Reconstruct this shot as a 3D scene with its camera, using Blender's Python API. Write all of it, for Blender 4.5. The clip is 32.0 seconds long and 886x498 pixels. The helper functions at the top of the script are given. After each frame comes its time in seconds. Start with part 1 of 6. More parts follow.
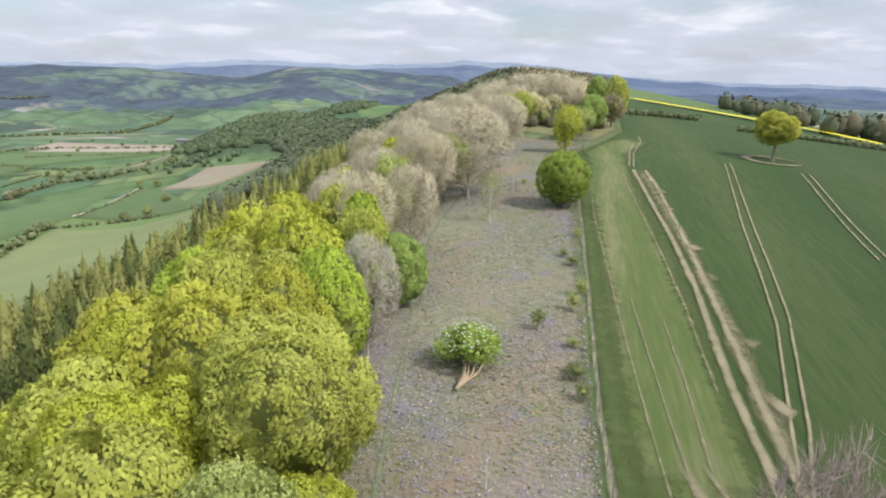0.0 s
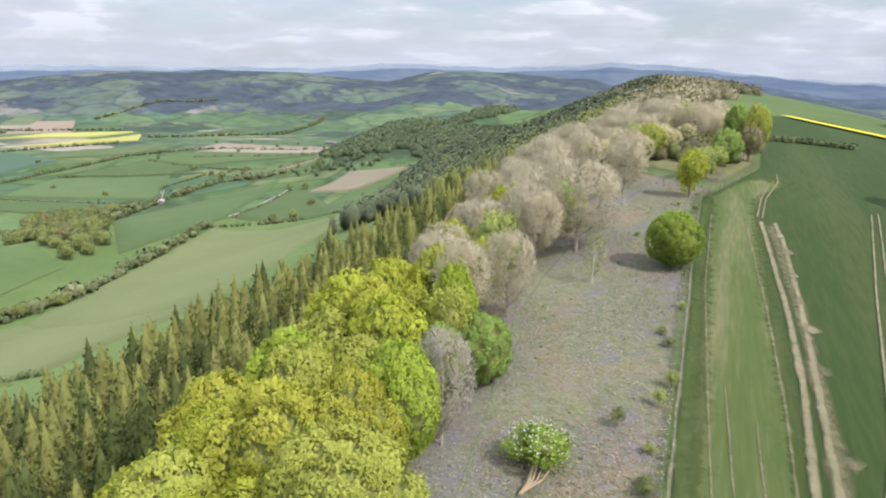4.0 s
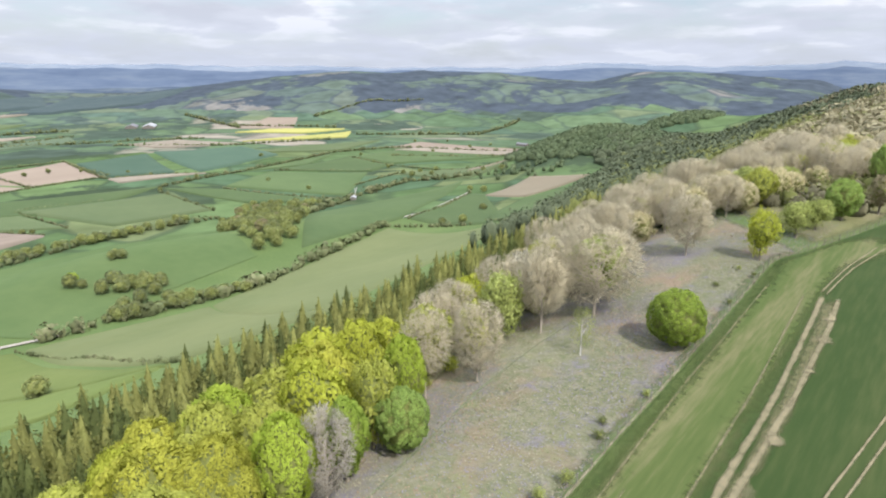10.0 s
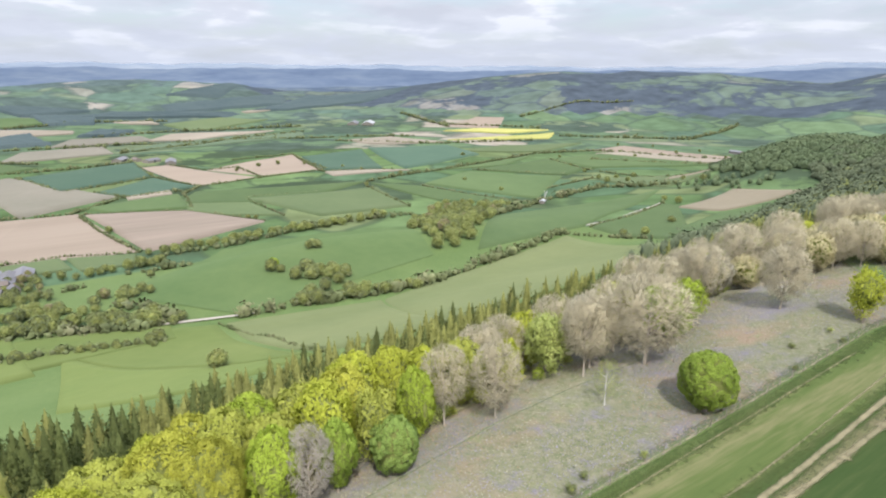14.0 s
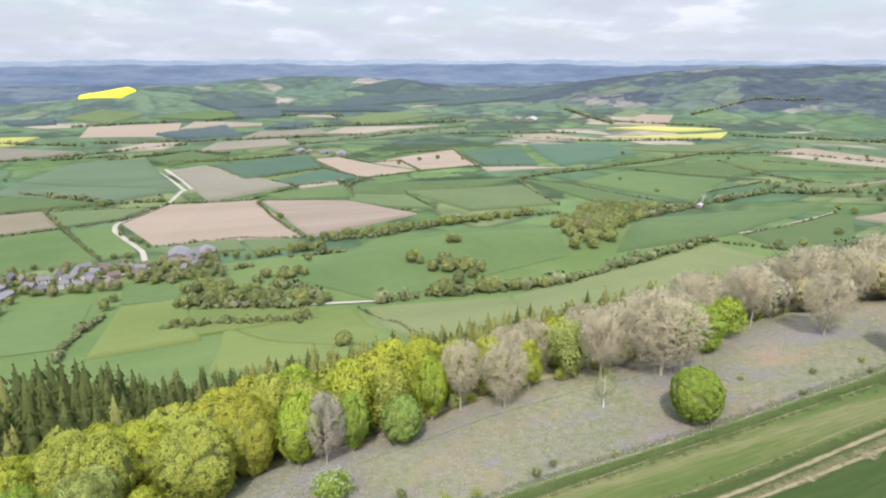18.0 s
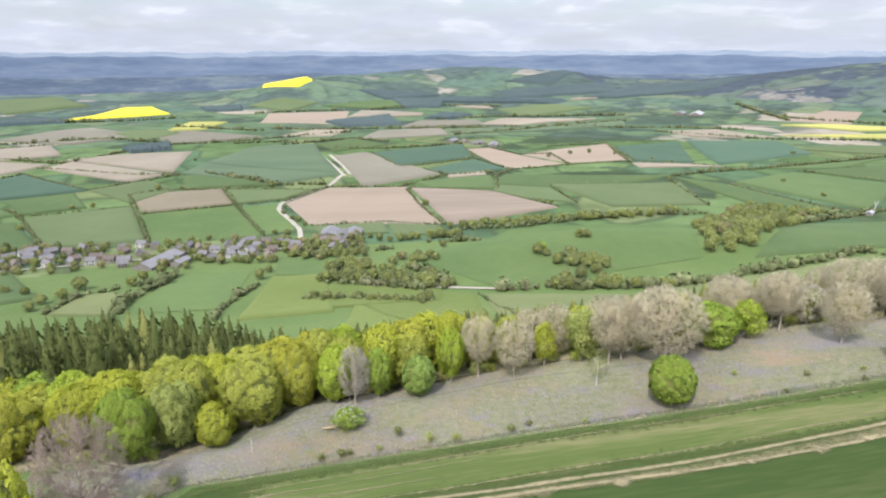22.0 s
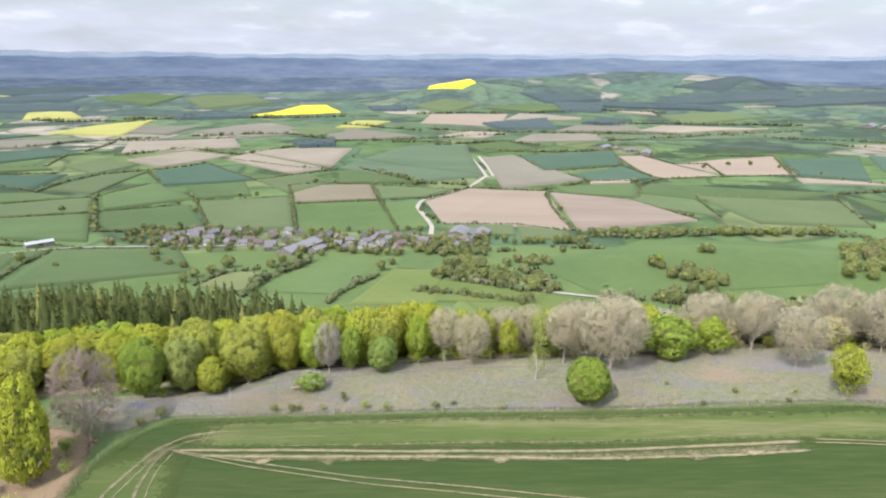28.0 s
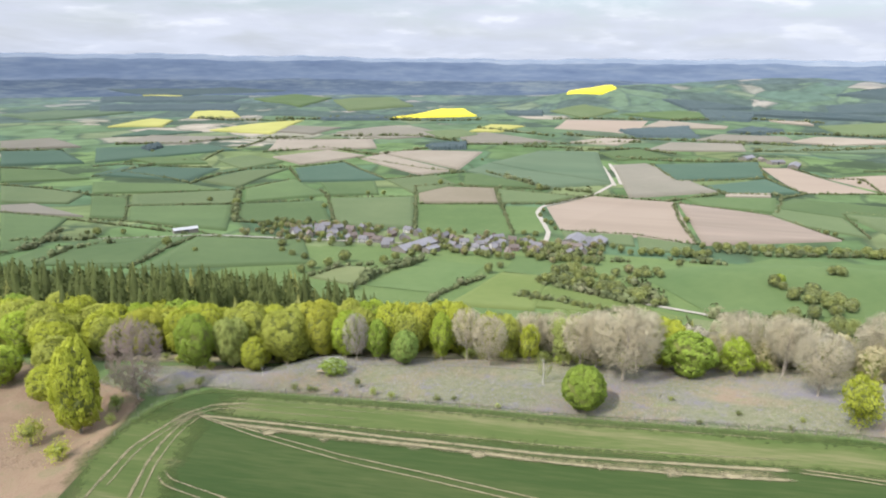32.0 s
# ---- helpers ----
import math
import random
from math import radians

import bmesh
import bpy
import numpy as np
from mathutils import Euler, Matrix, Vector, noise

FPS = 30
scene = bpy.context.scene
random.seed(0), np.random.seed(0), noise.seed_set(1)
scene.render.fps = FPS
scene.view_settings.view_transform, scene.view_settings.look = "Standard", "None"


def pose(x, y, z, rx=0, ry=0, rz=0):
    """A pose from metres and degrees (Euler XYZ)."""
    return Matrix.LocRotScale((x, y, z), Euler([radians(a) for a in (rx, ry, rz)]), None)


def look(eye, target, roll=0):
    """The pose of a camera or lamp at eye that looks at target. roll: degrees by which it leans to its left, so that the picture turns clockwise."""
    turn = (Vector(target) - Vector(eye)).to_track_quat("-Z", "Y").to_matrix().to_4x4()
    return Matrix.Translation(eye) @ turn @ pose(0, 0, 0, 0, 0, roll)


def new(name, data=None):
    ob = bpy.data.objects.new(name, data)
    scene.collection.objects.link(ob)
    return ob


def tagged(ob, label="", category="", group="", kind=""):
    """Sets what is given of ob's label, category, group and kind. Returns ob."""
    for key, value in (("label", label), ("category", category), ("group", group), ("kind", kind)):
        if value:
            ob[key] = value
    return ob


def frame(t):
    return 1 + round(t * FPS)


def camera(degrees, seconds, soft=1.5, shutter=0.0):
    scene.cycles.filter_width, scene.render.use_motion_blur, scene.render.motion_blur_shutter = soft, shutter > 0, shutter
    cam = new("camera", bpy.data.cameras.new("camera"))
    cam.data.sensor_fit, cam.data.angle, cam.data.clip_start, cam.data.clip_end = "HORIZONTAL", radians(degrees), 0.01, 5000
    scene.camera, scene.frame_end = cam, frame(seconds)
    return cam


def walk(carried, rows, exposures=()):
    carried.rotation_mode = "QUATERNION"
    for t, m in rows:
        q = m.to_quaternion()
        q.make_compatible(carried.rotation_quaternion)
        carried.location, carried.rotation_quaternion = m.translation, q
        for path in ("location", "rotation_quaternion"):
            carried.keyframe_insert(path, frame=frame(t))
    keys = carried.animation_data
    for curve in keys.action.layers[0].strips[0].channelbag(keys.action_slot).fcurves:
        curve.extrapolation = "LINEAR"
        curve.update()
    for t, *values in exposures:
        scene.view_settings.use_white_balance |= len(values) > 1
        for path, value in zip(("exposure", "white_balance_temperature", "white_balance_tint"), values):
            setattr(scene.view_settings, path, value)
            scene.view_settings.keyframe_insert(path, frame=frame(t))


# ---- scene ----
from mathutils import geometry

# camera: seconds, eye, pitch, roll, yaw (metres, degrees)
cam = camera(65.2, 32.0, soft=2.1)
PATH = [
    (0, -0.96, -97.54, 19.19, -14.162, 0.615, 9.279),
    (1, -0.67, -97.00, 21.18, -14.135, 0.511, 12.487),
    (2, -0.03, -96.45, 23.01, -14.085, 0.517, 15.559),
    (3, 1.14, -96.03, 24.77, -14.072, 0.476, 18.445),
    (3.5, 2.01, -95.78, 25.64, -14.090, 0.423, 19.645),
    (4.5, 4.33, -94.99, 27.39, -14.174, 0.323, 21.970),
    (5.5, 7.30, -93.76, 28.99, -14.224, 0.232, 24.317),
    (6, 9.00, -93.05, 29.71, -14.197, 0.189, 25.557),
    (7, 12.95, -91.73, 31.33, -14.212, 0.422, 27.967),
    (8, 17.25, -89.88, 32.97, -14.304, 0.388, 30.842),
    (9, 22.00, -87.68, 34.51, -14.386, 0.259, 33.987),
    (10, 27.25, -85.66, 36.05, -14.367, 0.332, 37.345),
    (11, 32.37, -82.96, 37.78, -14.451, 0.231, 41.365),
    (12, 37.04, -79.36, 39.28, -14.559, 0.065, 45.881),
    (13, 41.38, -76.11, 41.07, -14.560, 0.099, 50.187),
    (14, 45.80, -73.68, 43.05, -14.560, 0.328, 54.492),
    (14.5, 48.00, -72.42, 43.96, -14.481, 0.411, 56.552),
    (15.5, 52.53, -69.71, 45.63, -14.529, 0.278, 60.107),
    (16.5, 57.48, -66.92, 46.93, -14.698, 0.048, 63.371),
    (17, 60.20, -65.67, 47.40, -14.769, 0.077, 65.039),
    (18, 66.47, -63.34, 48.57, -15.026, -0.016, 68.262),
    (19, 73.29, -60.67, 50.05, -15.277, -0.179, 71.487),
    (20, 79.70, -56.80, 51.02, -15.514, -0.112, 74.820),
    (21, 84.93, -52.62, 51.72, -15.696, -0.162, 78.238),
    (22, 89.19, -48.23, 52.87, -15.775, -0.036, 81.543),
    (23, 92.74, -43.09, 54.00, -15.820, 0.074, 84.877),
    (24, 96.78, -38.19, 54.91, -15.819, 0.095, 87.734),
    (25, 100.19, -32.60, 55.24, -15.743, 0.169, 89.491),
    (25.5, 101.44, -29.55, 55.37, -15.731, 0.141, 90.457),
    (26.5, 103.38, -23.44, 55.76, -15.660, 0.138, 92.554),
    (27.5, 104.72, -17.46, 56.24, -15.634, 0.275, 94.450),
    (28, 105.19, -14.63, 56.36, -15.614, 0.359, 95.136),
    (29, 105.74, -9.02, 56.40, -15.538, 0.185, 97.529),
    (30, 106.13, -3.48, 56.79, -15.490, 0.289, 100.437),
    (31, 106.36, 2.13, 57.15, -15.383, 0.338, 103.622),
    (32, 106.34, 7.28, 57.42, -15.357, 0.519, 106.640),
]
walk(cam, [(t, pose(x, y, z, 90 + p, 0, w) @ pose(0, 0, 0, 0, 0, r)) for t, x, y, z, p, r, w in PATH],
     exposures=[(0, 0.03, 6250, 13), (6, 0.06, 6250, 13), (12, 0.11, 6250, 13), (18, 0.13, 6250, 13), (25, 0.16, 6250, 13), (32, 0.17, 6250, 13)])

# ---- sky and sun ----
SUN = Vector((0.87, -0.46, 0.98)).normalized()  # towards the sun


def build_world():
    w = bpy.data.worlds.new("spring_sky")
    w.use_nodes = True
    scene.world = w
    nt = w.node_tree
    nt.nodes.clear()
    N, L = nt.nodes.new, nt.links.new
    out, bg = N("ShaderNodeOutputWorld"), N("ShaderNodeBackground")
    sky = N("ShaderNodeTexSky")
    sky.sky_type, sky.sun_disc = "NISHITA", False
    sky.sun_elevation = math.asin(SUN.z)
    sky.sun_rotation = math.atan2(SUN.x, SUN.y)
    sky.air_density, sky.dust_density = 1.0, 1.5
    co, sep = N("ShaderNodeTexCoord"), N("ShaderNodeSeparateXYZ")
    L(co.outputs["Generated"], sep.inputs[0])
    # cloud deck: the direction laid out on a plane overhead
    mx = N("ShaderNodeMath"); mx.operation = "MAXIMUM"; mx.inputs[1].default_value = 0.0
    L(sep.outputs["Z"], mx.inputs[0])
    ad = N("ShaderNodeMath"); ad.operation = "ADD"; ad.inputs[1].default_value = 0.17
    L(mx.outputs[0], ad.inputs[0])
    vx, vy = N("ShaderNodeMath"), N("ShaderNodeMath")
    vx.operation = vy.operation = "DIVIDE"
    L(sep.outputs["X"], vx.inputs[0]); L(ad.outputs[0], vx.inputs[1])
    L(sep.outputs["Y"], vy.inputs[0]); L(ad.outputs[0], vy.inputs[1])
    cmb = N("ShaderNodeCombineXYZ")
    L(vx.outputs[0], cmb.inputs[0]); L(vy.outputs[0], cmb.inputs[1])
    n1 = N("ShaderNodeTexNoise")
    n1.inputs["Scale"].default_value, n1.inputs["Detail"].default_value = 1.3, 8.0
    n1.inputs["Roughness"].default_value, n1.inputs["Distortion"].default_value = 0.56, 0.3
    L(cmb.outputs[0], n1.inputs["Vector"])
    n2 = N("ShaderNodeTexNoise")
    n2.inputs["Scale"].default_value, n2.inputs["Detail"].default_value = 1.9, 7.0
    L(cmb.outputs[0], n2.inputs["Vector"])
    cov = N("ShaderNodeValToRGB")  # how far the cloud covers the blue
    cov.color_ramp.elements[0].position, cov.color_ramp.elements[1].position = 0.34, 0.56
    L(n1.outputs["Fac"], cov.inputs[0])
    shade = N("ShaderNodeValToRGB")  # grey undersides and bright tops
    e = shade.color_ramp.elements
    e[0].position, e[0].color = 0.40, (7.6, 7.7, 7.8, 1)
    e[1].position, e[1].color = 0.62, (4.6, 4.8, 5.2, 1)
    m = shade.color_ramp.elements.new(0.46)
    m.color = (5.7, 5.9, 6.3, 1)
    L(n2.outputs["Fac"], shade.inputs[0])
    mix = N("ShaderNodeMix"); mix.data_type = "RGBA"
    L(cov.outputs[0], mix.inputs["Factor"])
    L(sky.outputs[0], mix.inputs["A"]); L(shade.outputs[0], mix.inputs["B"])
    # pale haze low over the horizon
    hz = N("ShaderNodeMapRange")
    hz.inputs["From Min"].default_value, hz.inputs["From Max"].default_value = 0.0, 0.13
    hz.inputs["To Min"].default_value, hz.inputs["To Max"].default_value = 0.85, 0.0
    L(sep.outputs["Z"], hz.inputs["Value"])
    mix2 = N("ShaderNodeMix"); mix2.data_type = "RGBA"
    mix2.inputs["B"].default_value = (4.8, 5.2, 5.9, 1)
    L(hz.outputs[0], mix2.inputs["Factor"]); L(mix.outputs["Result"], mix2.inputs["A"])
    # cloud overhead is brighter than cloud low down: unseen sky, raised to fill shadows
    up = N("ShaderNodeMapRange")
    up.inputs["From Min"].default_value, up.inputs["From Max"].default_value = 0.22, 0.8
    up.inputs["To Min"].default_value, up.inputs["To Max"].default_value = 0.131, 0.32
    L(sep.outputs["Z"], up.inputs["Value"])
    L(mix2.outputs["Result"], bg.inputs[0]); L(up.outputs[0], bg.inputs[1])
    L(bg.outputs[0], out.inputs[0])


build_world()
sun_data = bpy.data.lights.new("sun", "SUN")
sun_data.energy, sun_data.angle, sun_data.color = 3.5, radians(2.0), (1.0, 0.95, 0.86)
sun = new("sun", sun_data)
sun.matrix_world = look((0, 0, 400), Vector((0, 0, 400)) - SUN)

# ---- materials ----
def material(name, stops, scale=1.0, scale2=8.0, rough=0.9, bump=0.0, bump_scale=6.0, per_piece=0.0, per_thing=0.0,
             through_light=0.0, stretch=None, spec=0.15, fine=0.35, turn=0.0, worn=False):
    """A surface whose colour wanders between the given stops, at a broad and at a fine scale, with relief.
    per_piece, per_thing: how far brightness varies from leaf to leaf and from thing to thing; through_light: leaves that let light pass."""
    m = bpy.data.materials.new(name)
    m.use_nodes = True
    nt = m.node_tree
    N, L = nt.nodes.new, nt.links.new
    bsdf = nt.nodes["Principled BSDF"]
    bsdf.inputs["Roughness"].default_value = rough
    bsdf.inputs["Specular IOR Level"].default_value = spec
    bsdf.inputs["Diffuse Roughness"].default_value = 1.0 if rough >= 0.9 else 0.0
    co = N("ShaderNodeTexCoord")
    source = co.outputs["Object"]
    if stretch:
        mp = N("ShaderNodeMapping")
        mp.inputs["Scale"].default_value = stretch
        mp.inputs["Rotation"].default_value = (0, 0, radians(turn))
        L(source, mp.inputs["Vector"])
        source = mp.outputs[0]
    a, b = N("ShaderNodeTexNoise"), N("ShaderNodeTexNoise")
    a.inputs["Scale"].default_value, a.inputs["Detail"].default_value = scale, 5.0
    b.inputs["Scale"].default_value, b.inputs["Detail"].default_value = scale2, 3.0
    L(source, a.inputs["Vector"]); L(source, b.inputs["Vector"])
    mixf = N("ShaderNodeMix")
    mixf.inputs["Factor"].default_value = fine
    L(a.outputs["Fac"], mixf.inputs["A"]); L(b.outputs["Fac"], mixf.inputs["B"])
    ramp = N("ShaderNodeValToRGB")
    el = ramp.color_ramp.elements
    n = len(stops)
    for k, c in enumerate(stops):
        p = 0.3 + 0.4 * k / max(n - 1, 1)
        e = el[k] if k < 2 else el.new(p)
        e.position, e.color = p, (*c, 1)
    L(mixf.outputs["Result"], ramp.inputs[0])
    colour = ramp.outputs[0]
    for amount, node, socket in ((per_piece, "ShaderNodeNewGeometry", "Random Per Island"), (per_thing, "ShaderNodeObjectInfo", "Random")):
        if amount:
            g, mr, hs = N(node), N("ShaderNodeMapRange"), N("ShaderNodeHueSaturation")
            mr.inputs["To Min"].default_value, mr.inputs["To Max"].default_value = 1 - amount, 1 + amount
            L(g.outputs[socket], mr.inputs["Value"])
            L(mr.outputs[0], hs.inputs["Value"]); L(colour, hs.inputs["Color"])
            colour = hs.outputs[0]
    L(colour, bsdf.inputs["Base Color"])
    if bump:
        c = N("ShaderNodeTexNoise")
        c.inputs["Scale"].default_value, c.inputs["Detail"].default_value = bump_scale, 4.0
        L(source, c.inputs["Vector"])
        bp = N("ShaderNodeBump")
        bp.inputs["Strength"].default_value, bp.inputs["Distance"].default_value = min(bump, 1.0), 0.3
        L(c.outputs["Fac"], bp.inputs["Height"]); L(bp.outputs[0], bsdf.inputs["Normal"])
    if worn:
        wear_out(nt, bsdf.outputs[0], co.outputs["Object"])
    if through_light:
        tr, mx = N("ShaderNodeBsdfTranslucent"), N("ShaderNodeMixShader")
        L(colour, tr.inputs[0])
        mx.inputs[0].default_value = through_light
        L(bsdf.outputs[0], mx.inputs[1]); L(tr.outputs[0], mx.inputs[2])
        L(mx.outputs[0], nt.nodes["Material Output"].inputs[0])
    return m


def wear_out(nt, shader, source):
    """Lets the surface break up towards its rims, where its cover is thin."""
    N, L = nt.nodes.new, nt.links.new
    at, n, mr, ad, mx, tp = N("ShaderNodeAttribute"), N("ShaderNodeTexNoise"), N("ShaderNodeMapRange"), N("ShaderNodeMath"), N("ShaderNodeMixShader"), N("ShaderNodeBsdfTransparent")
    at.attribute_name = "cover"
    n.inputs["Scale"].default_value, n.inputs["Detail"].default_value, n.inputs["Roughness"].default_value = 0.9, 7.0, 0.65
    L(source, n.inputs["Vector"])
    ad.operation = "ADD"
    L(at.outputs["Fac"], ad.inputs[0]); L(n.outputs["Fac"], ad.inputs[1])
    mr.inputs["From Min"].default_value, mr.inputs["From Max"].default_value = 0.6, 1.25
    L(ad.outputs[0], mr.inputs["Value"])
    L(mr.outputs[0], mx.inputs[0]); L(tp.outputs[0], mx.inputs[1]); L(shader, mx.inputs[2])
    L(mx.outputs[0], nt.nodes["Material Output"].inputs[0])


def leaf(name, dark, light):
    return material(name, (dark, light), 4.0, 38.0, 0.75, per_piece=0.22, per_thing=0.07, through_light=0.42, spec=0.15, fine=0.5)


M = {
    # ground
    "grass": material("rough_grass", ((0.082, 0.130, 0.042), (0.125, 0.172, 0.06)), 0.02, 0.4, bump=0.5, bump_scale=1.2),
    "crop": material("young_cereal_crop", ((0.028, 0.057, 0.014), (0.042, 0.070, 0.019), (0.070, 0.092, 0.030)), 0.06, 1.6, bump=0.3, bump_scale=2.5, fine=0.4, stretch=(1.0, 0.07, 1.0), turn=-6),
    "headland": material("thin_crop_headland", ((0.066, 0.100, 0.027), (0.092, 0.122, 0.037), (0.17, 0.168, 0.078)), 0.25, 2.0, bump=0.4, bump_scale=2.5, stretch=(1.0, 0.05, 1.0), worn=True),
    "verge": material("bright_grass_verge", ((0.090, 0.130, 0.038), (0.125, 0.160, 0.055)), 0.3, 3.0, bump=0.5, worn=True),
    "meadow": None,
    "litter": material("brown_woodland_litter", ((0.21, 0.18, 0.115), (0.28, 0.25, 0.155), (0.21, 0.23, 0.11)), 0.12, 1.6, bump=0.7, bump_scale=3.0, worn=True),
    "bank": material("rough_bank_grass", ((0.145, 0.155, 0.065), (0.19, 0.19, 0.085), (0.225, 0.20, 0.12)), 0.12, 1.6, bump=0.7, bump_scale=3.0, worn=True),
    "bracken": material("dead_bracken", ((0.21, 0.145, 0.09), (0.28, 0.20, 0.13), (0.18, 0.175, 0.085)), 0.25, 3.0, bump=0.8, bump_scale=4.0, worn=True),
    "dust": material("dry_bare_soil_track", ((0.19, 0.175, 0.10), (0.30, 0.26, 0.16)), 0.35, 3.0, bump=0.3, worn=True),
    "worn_crop": material("thin_yellowed_crop", ((0.10, 0.115, 0.045), (0.19, 0.17, 0.095)), 0.5, 3.0, bump=0.3, worn=True),
    "dead_grass": material("straw_coloured_dead_grass", ((0.24, 0.21, 0.14), (0.36, 0.32, 0.22)), 0.4, 4.0, bump=0.6, worn=True),
    "path_grass": material("mown_path_grass", ((0.19, 0.225, 0.125), (0.24, 0.275, 0.16)), 0.5, 4.0, worn=True),
    # leaves
    "leaf_yellow": leaf("yellow_green_spring_leaves", (0.375, 0.415, 0.055), (0.505, 0.535, 0.072)),
    "leaf_lime": leaf("lime_green_leaves", (0.320, 0.415, 0.055), (0.450, 0.545, 0.075)),
    "leaf_olive": leaf("olive_catkin_leaves", (0.350, 0.380, 0.075), (0.475, 0.500, 0.105)),
    "leaf_amber": leaf("amber_young_oak_leaves", (0.385, 0.395, 0.060), (0.510, 0.510, 0.080)),
    "leaf_green": leaf("fresh_green_leaves", (0.25, 0.35, 0.055), (0.36, 0.465, 0.08)),
    "leaf_round": leaf("glossy_mid_green_leaves", (0.21, 0.30, 0.05), (0.36, 0.455, 0.075)),
    "leaf_scrub": leaf("dull_green_scrub_leaves", (0.15, 0.18, 0.07), (0.23, 0.26, 0.10)),
    "leaf_deep": leaf("deep_green_leaves", (0.236, 0.346, 0.091), (0.352, 0.454, 0.114)),
    "leaf_pale": leaf("pale_grey_green_leaves", (0.330, 0.385, 0.110), (0.455, 0.500, 0.165)),
    "leaf_brown": leaf("reddish_brown_budding_twigs", (0.270, 0.240, 0.135), (0.370, 0.325, 0.190)),
    "leaf_white": leaf("hawthorn_blossom_and_leaves", (0.20, 0.30, 0.10), (0.42, 0.50, 0.30)),
    "tuft_rust": material("rusty_bracken_fronds", ((0.23, 0.17, 0.11), (0.31, 0.23, 0.155)), 0.5, 4.0, per_piece=0.15),
    "tuft_straw": material("straw_coloured_tussocks", ((0.24, 0.225, 0.155), (0.33, 0.305, 0.215)), 0.5, 4.0, per_piece=0.15),
    "tuft_green": material("green_shoots", ((0.12, 0.145, 0.062), (0.17, 0.19, 0.085)), 0.5, 4.0, per_piece=0.15),
    "tuft_verge": material("rough_verge_grass", ((0.085, 0.125, 0.036), (0.13, 0.165, 0.055)), 0.5, 4.0, per_piece=0.15),
    "tuft_blue": material("bluebell_clumps", ((0.19, 0.175, 0.215), (0.25, 0.23, 0.28)), 0.5, 4.0, per_piece=0.12),
    "blossom": leaf("white_hawthorn_blossom", (0.55, 0.60, 0.45), (0.75, 0.77, 0.66)),
    "leaf_buff": leaf("buff_budding_twigs", (0.500, 0.450, 0.260), (0.650, 0.590, 0.360)),
    "leaf_grey": leaf("grey_budding_twigs", (0.430, 0.400, 0.300), (0.570, 0.535, 0.410)),
    "needle": leaf("dark_spruce_needles", (0.080, 0.105, 0.032), (0.150, 0.175, 0.055)),
    "needle_pale": leaf("olive_larch_needles", (0.190, 0.205, 0.060), (0.330, 0.335, 0.105)),
    "twig": material("pale_buff_twigs", ((0.54, 0.49, 0.34), (0.66, 0.60, 0.43)), 4.0, 30.0, per_piece=0.15, per_thing=0.06, through_light=0.4),
    "twig_grey": material("grey_bare_twigs", ((0.48, 0.44, 0.36), (0.62, 0.57, 0.47)), 4.0, 30.0, per_piece=0.15, per_thing=0.06, through_light=0.4),
    "bark": material("grey_brown_bark", ((0.20, 0.17, 0.13), (0.32, 0.28, 0.22)), 1.5, 9.0, bump=0.6, stretch=(1, 1, 0.2)),
    "bark_grey": material("pale_grey_bark", ((0.32, 0.28, 0.22), (0.44, 0.39, 0.32)), 1.5, 9.0, bump=0.4, stretch=(1, 1, 0.2)),
    "twig_brown": material("pinkish_brown_bare_twigs", ((0.36, 0.29, 0.235), (0.46, 0.38, 0.32)), 4.0, 30.0, per_piece=0.1, through_light=0.4),
    "bark_pale": material("pale_birch_bark", ((0.45, 0.43, 0.39), (0.62, 0.60, 0.56)), 1.5, 9.0, bump=0.3),
    "stem_tan": material("tan_dead_stems", ((0.34, 0.25, 0.15), (0.48, 0.37, 0.24)), 3.0, 12.0, bump=0.4),
    # darker core colour: painted shade behind the leaf clumps
    "inner": material("shade_painted_crown_core", ((0.185, 0.205, 0.060), (0.255, 0.275, 0.085)), 5.0, 30.0, fine=0.5),
    "wood_grey": material("weathered_grey_wood", ((0.16, 0.145, 0.12), (0.24, 0.22, 0.19)), 1.0, 8.0, bump=0.4),
    # valley
    "hedge": material("hedgerow_leaves", ((0.105, 0.130, 0.058), (0.150, 0.175, 0.078), (0.205, 0.20, 0.115)), 0.05, 0.6, per_thing=0.12, per_piece=0.25),
    "copse_light": material("light_copse_leaves", ((0.19, 0.235, 0.075), (0.275, 0.315, 0.11), (0.29, 0.29, 0.14)), 4.0, 20.0, per_piece=0.25, per_thing=0.12, through_light=0.3),
    "copse": material("mixed_copse_leaves", ((0.145, 0.180, 0.070), (0.205, 0.240, 0.095), (0.25, 0.25, 0.135)), 4.0, 20.0, per_piece=0.25, per_thing=0.15, through_light=0.25),
}


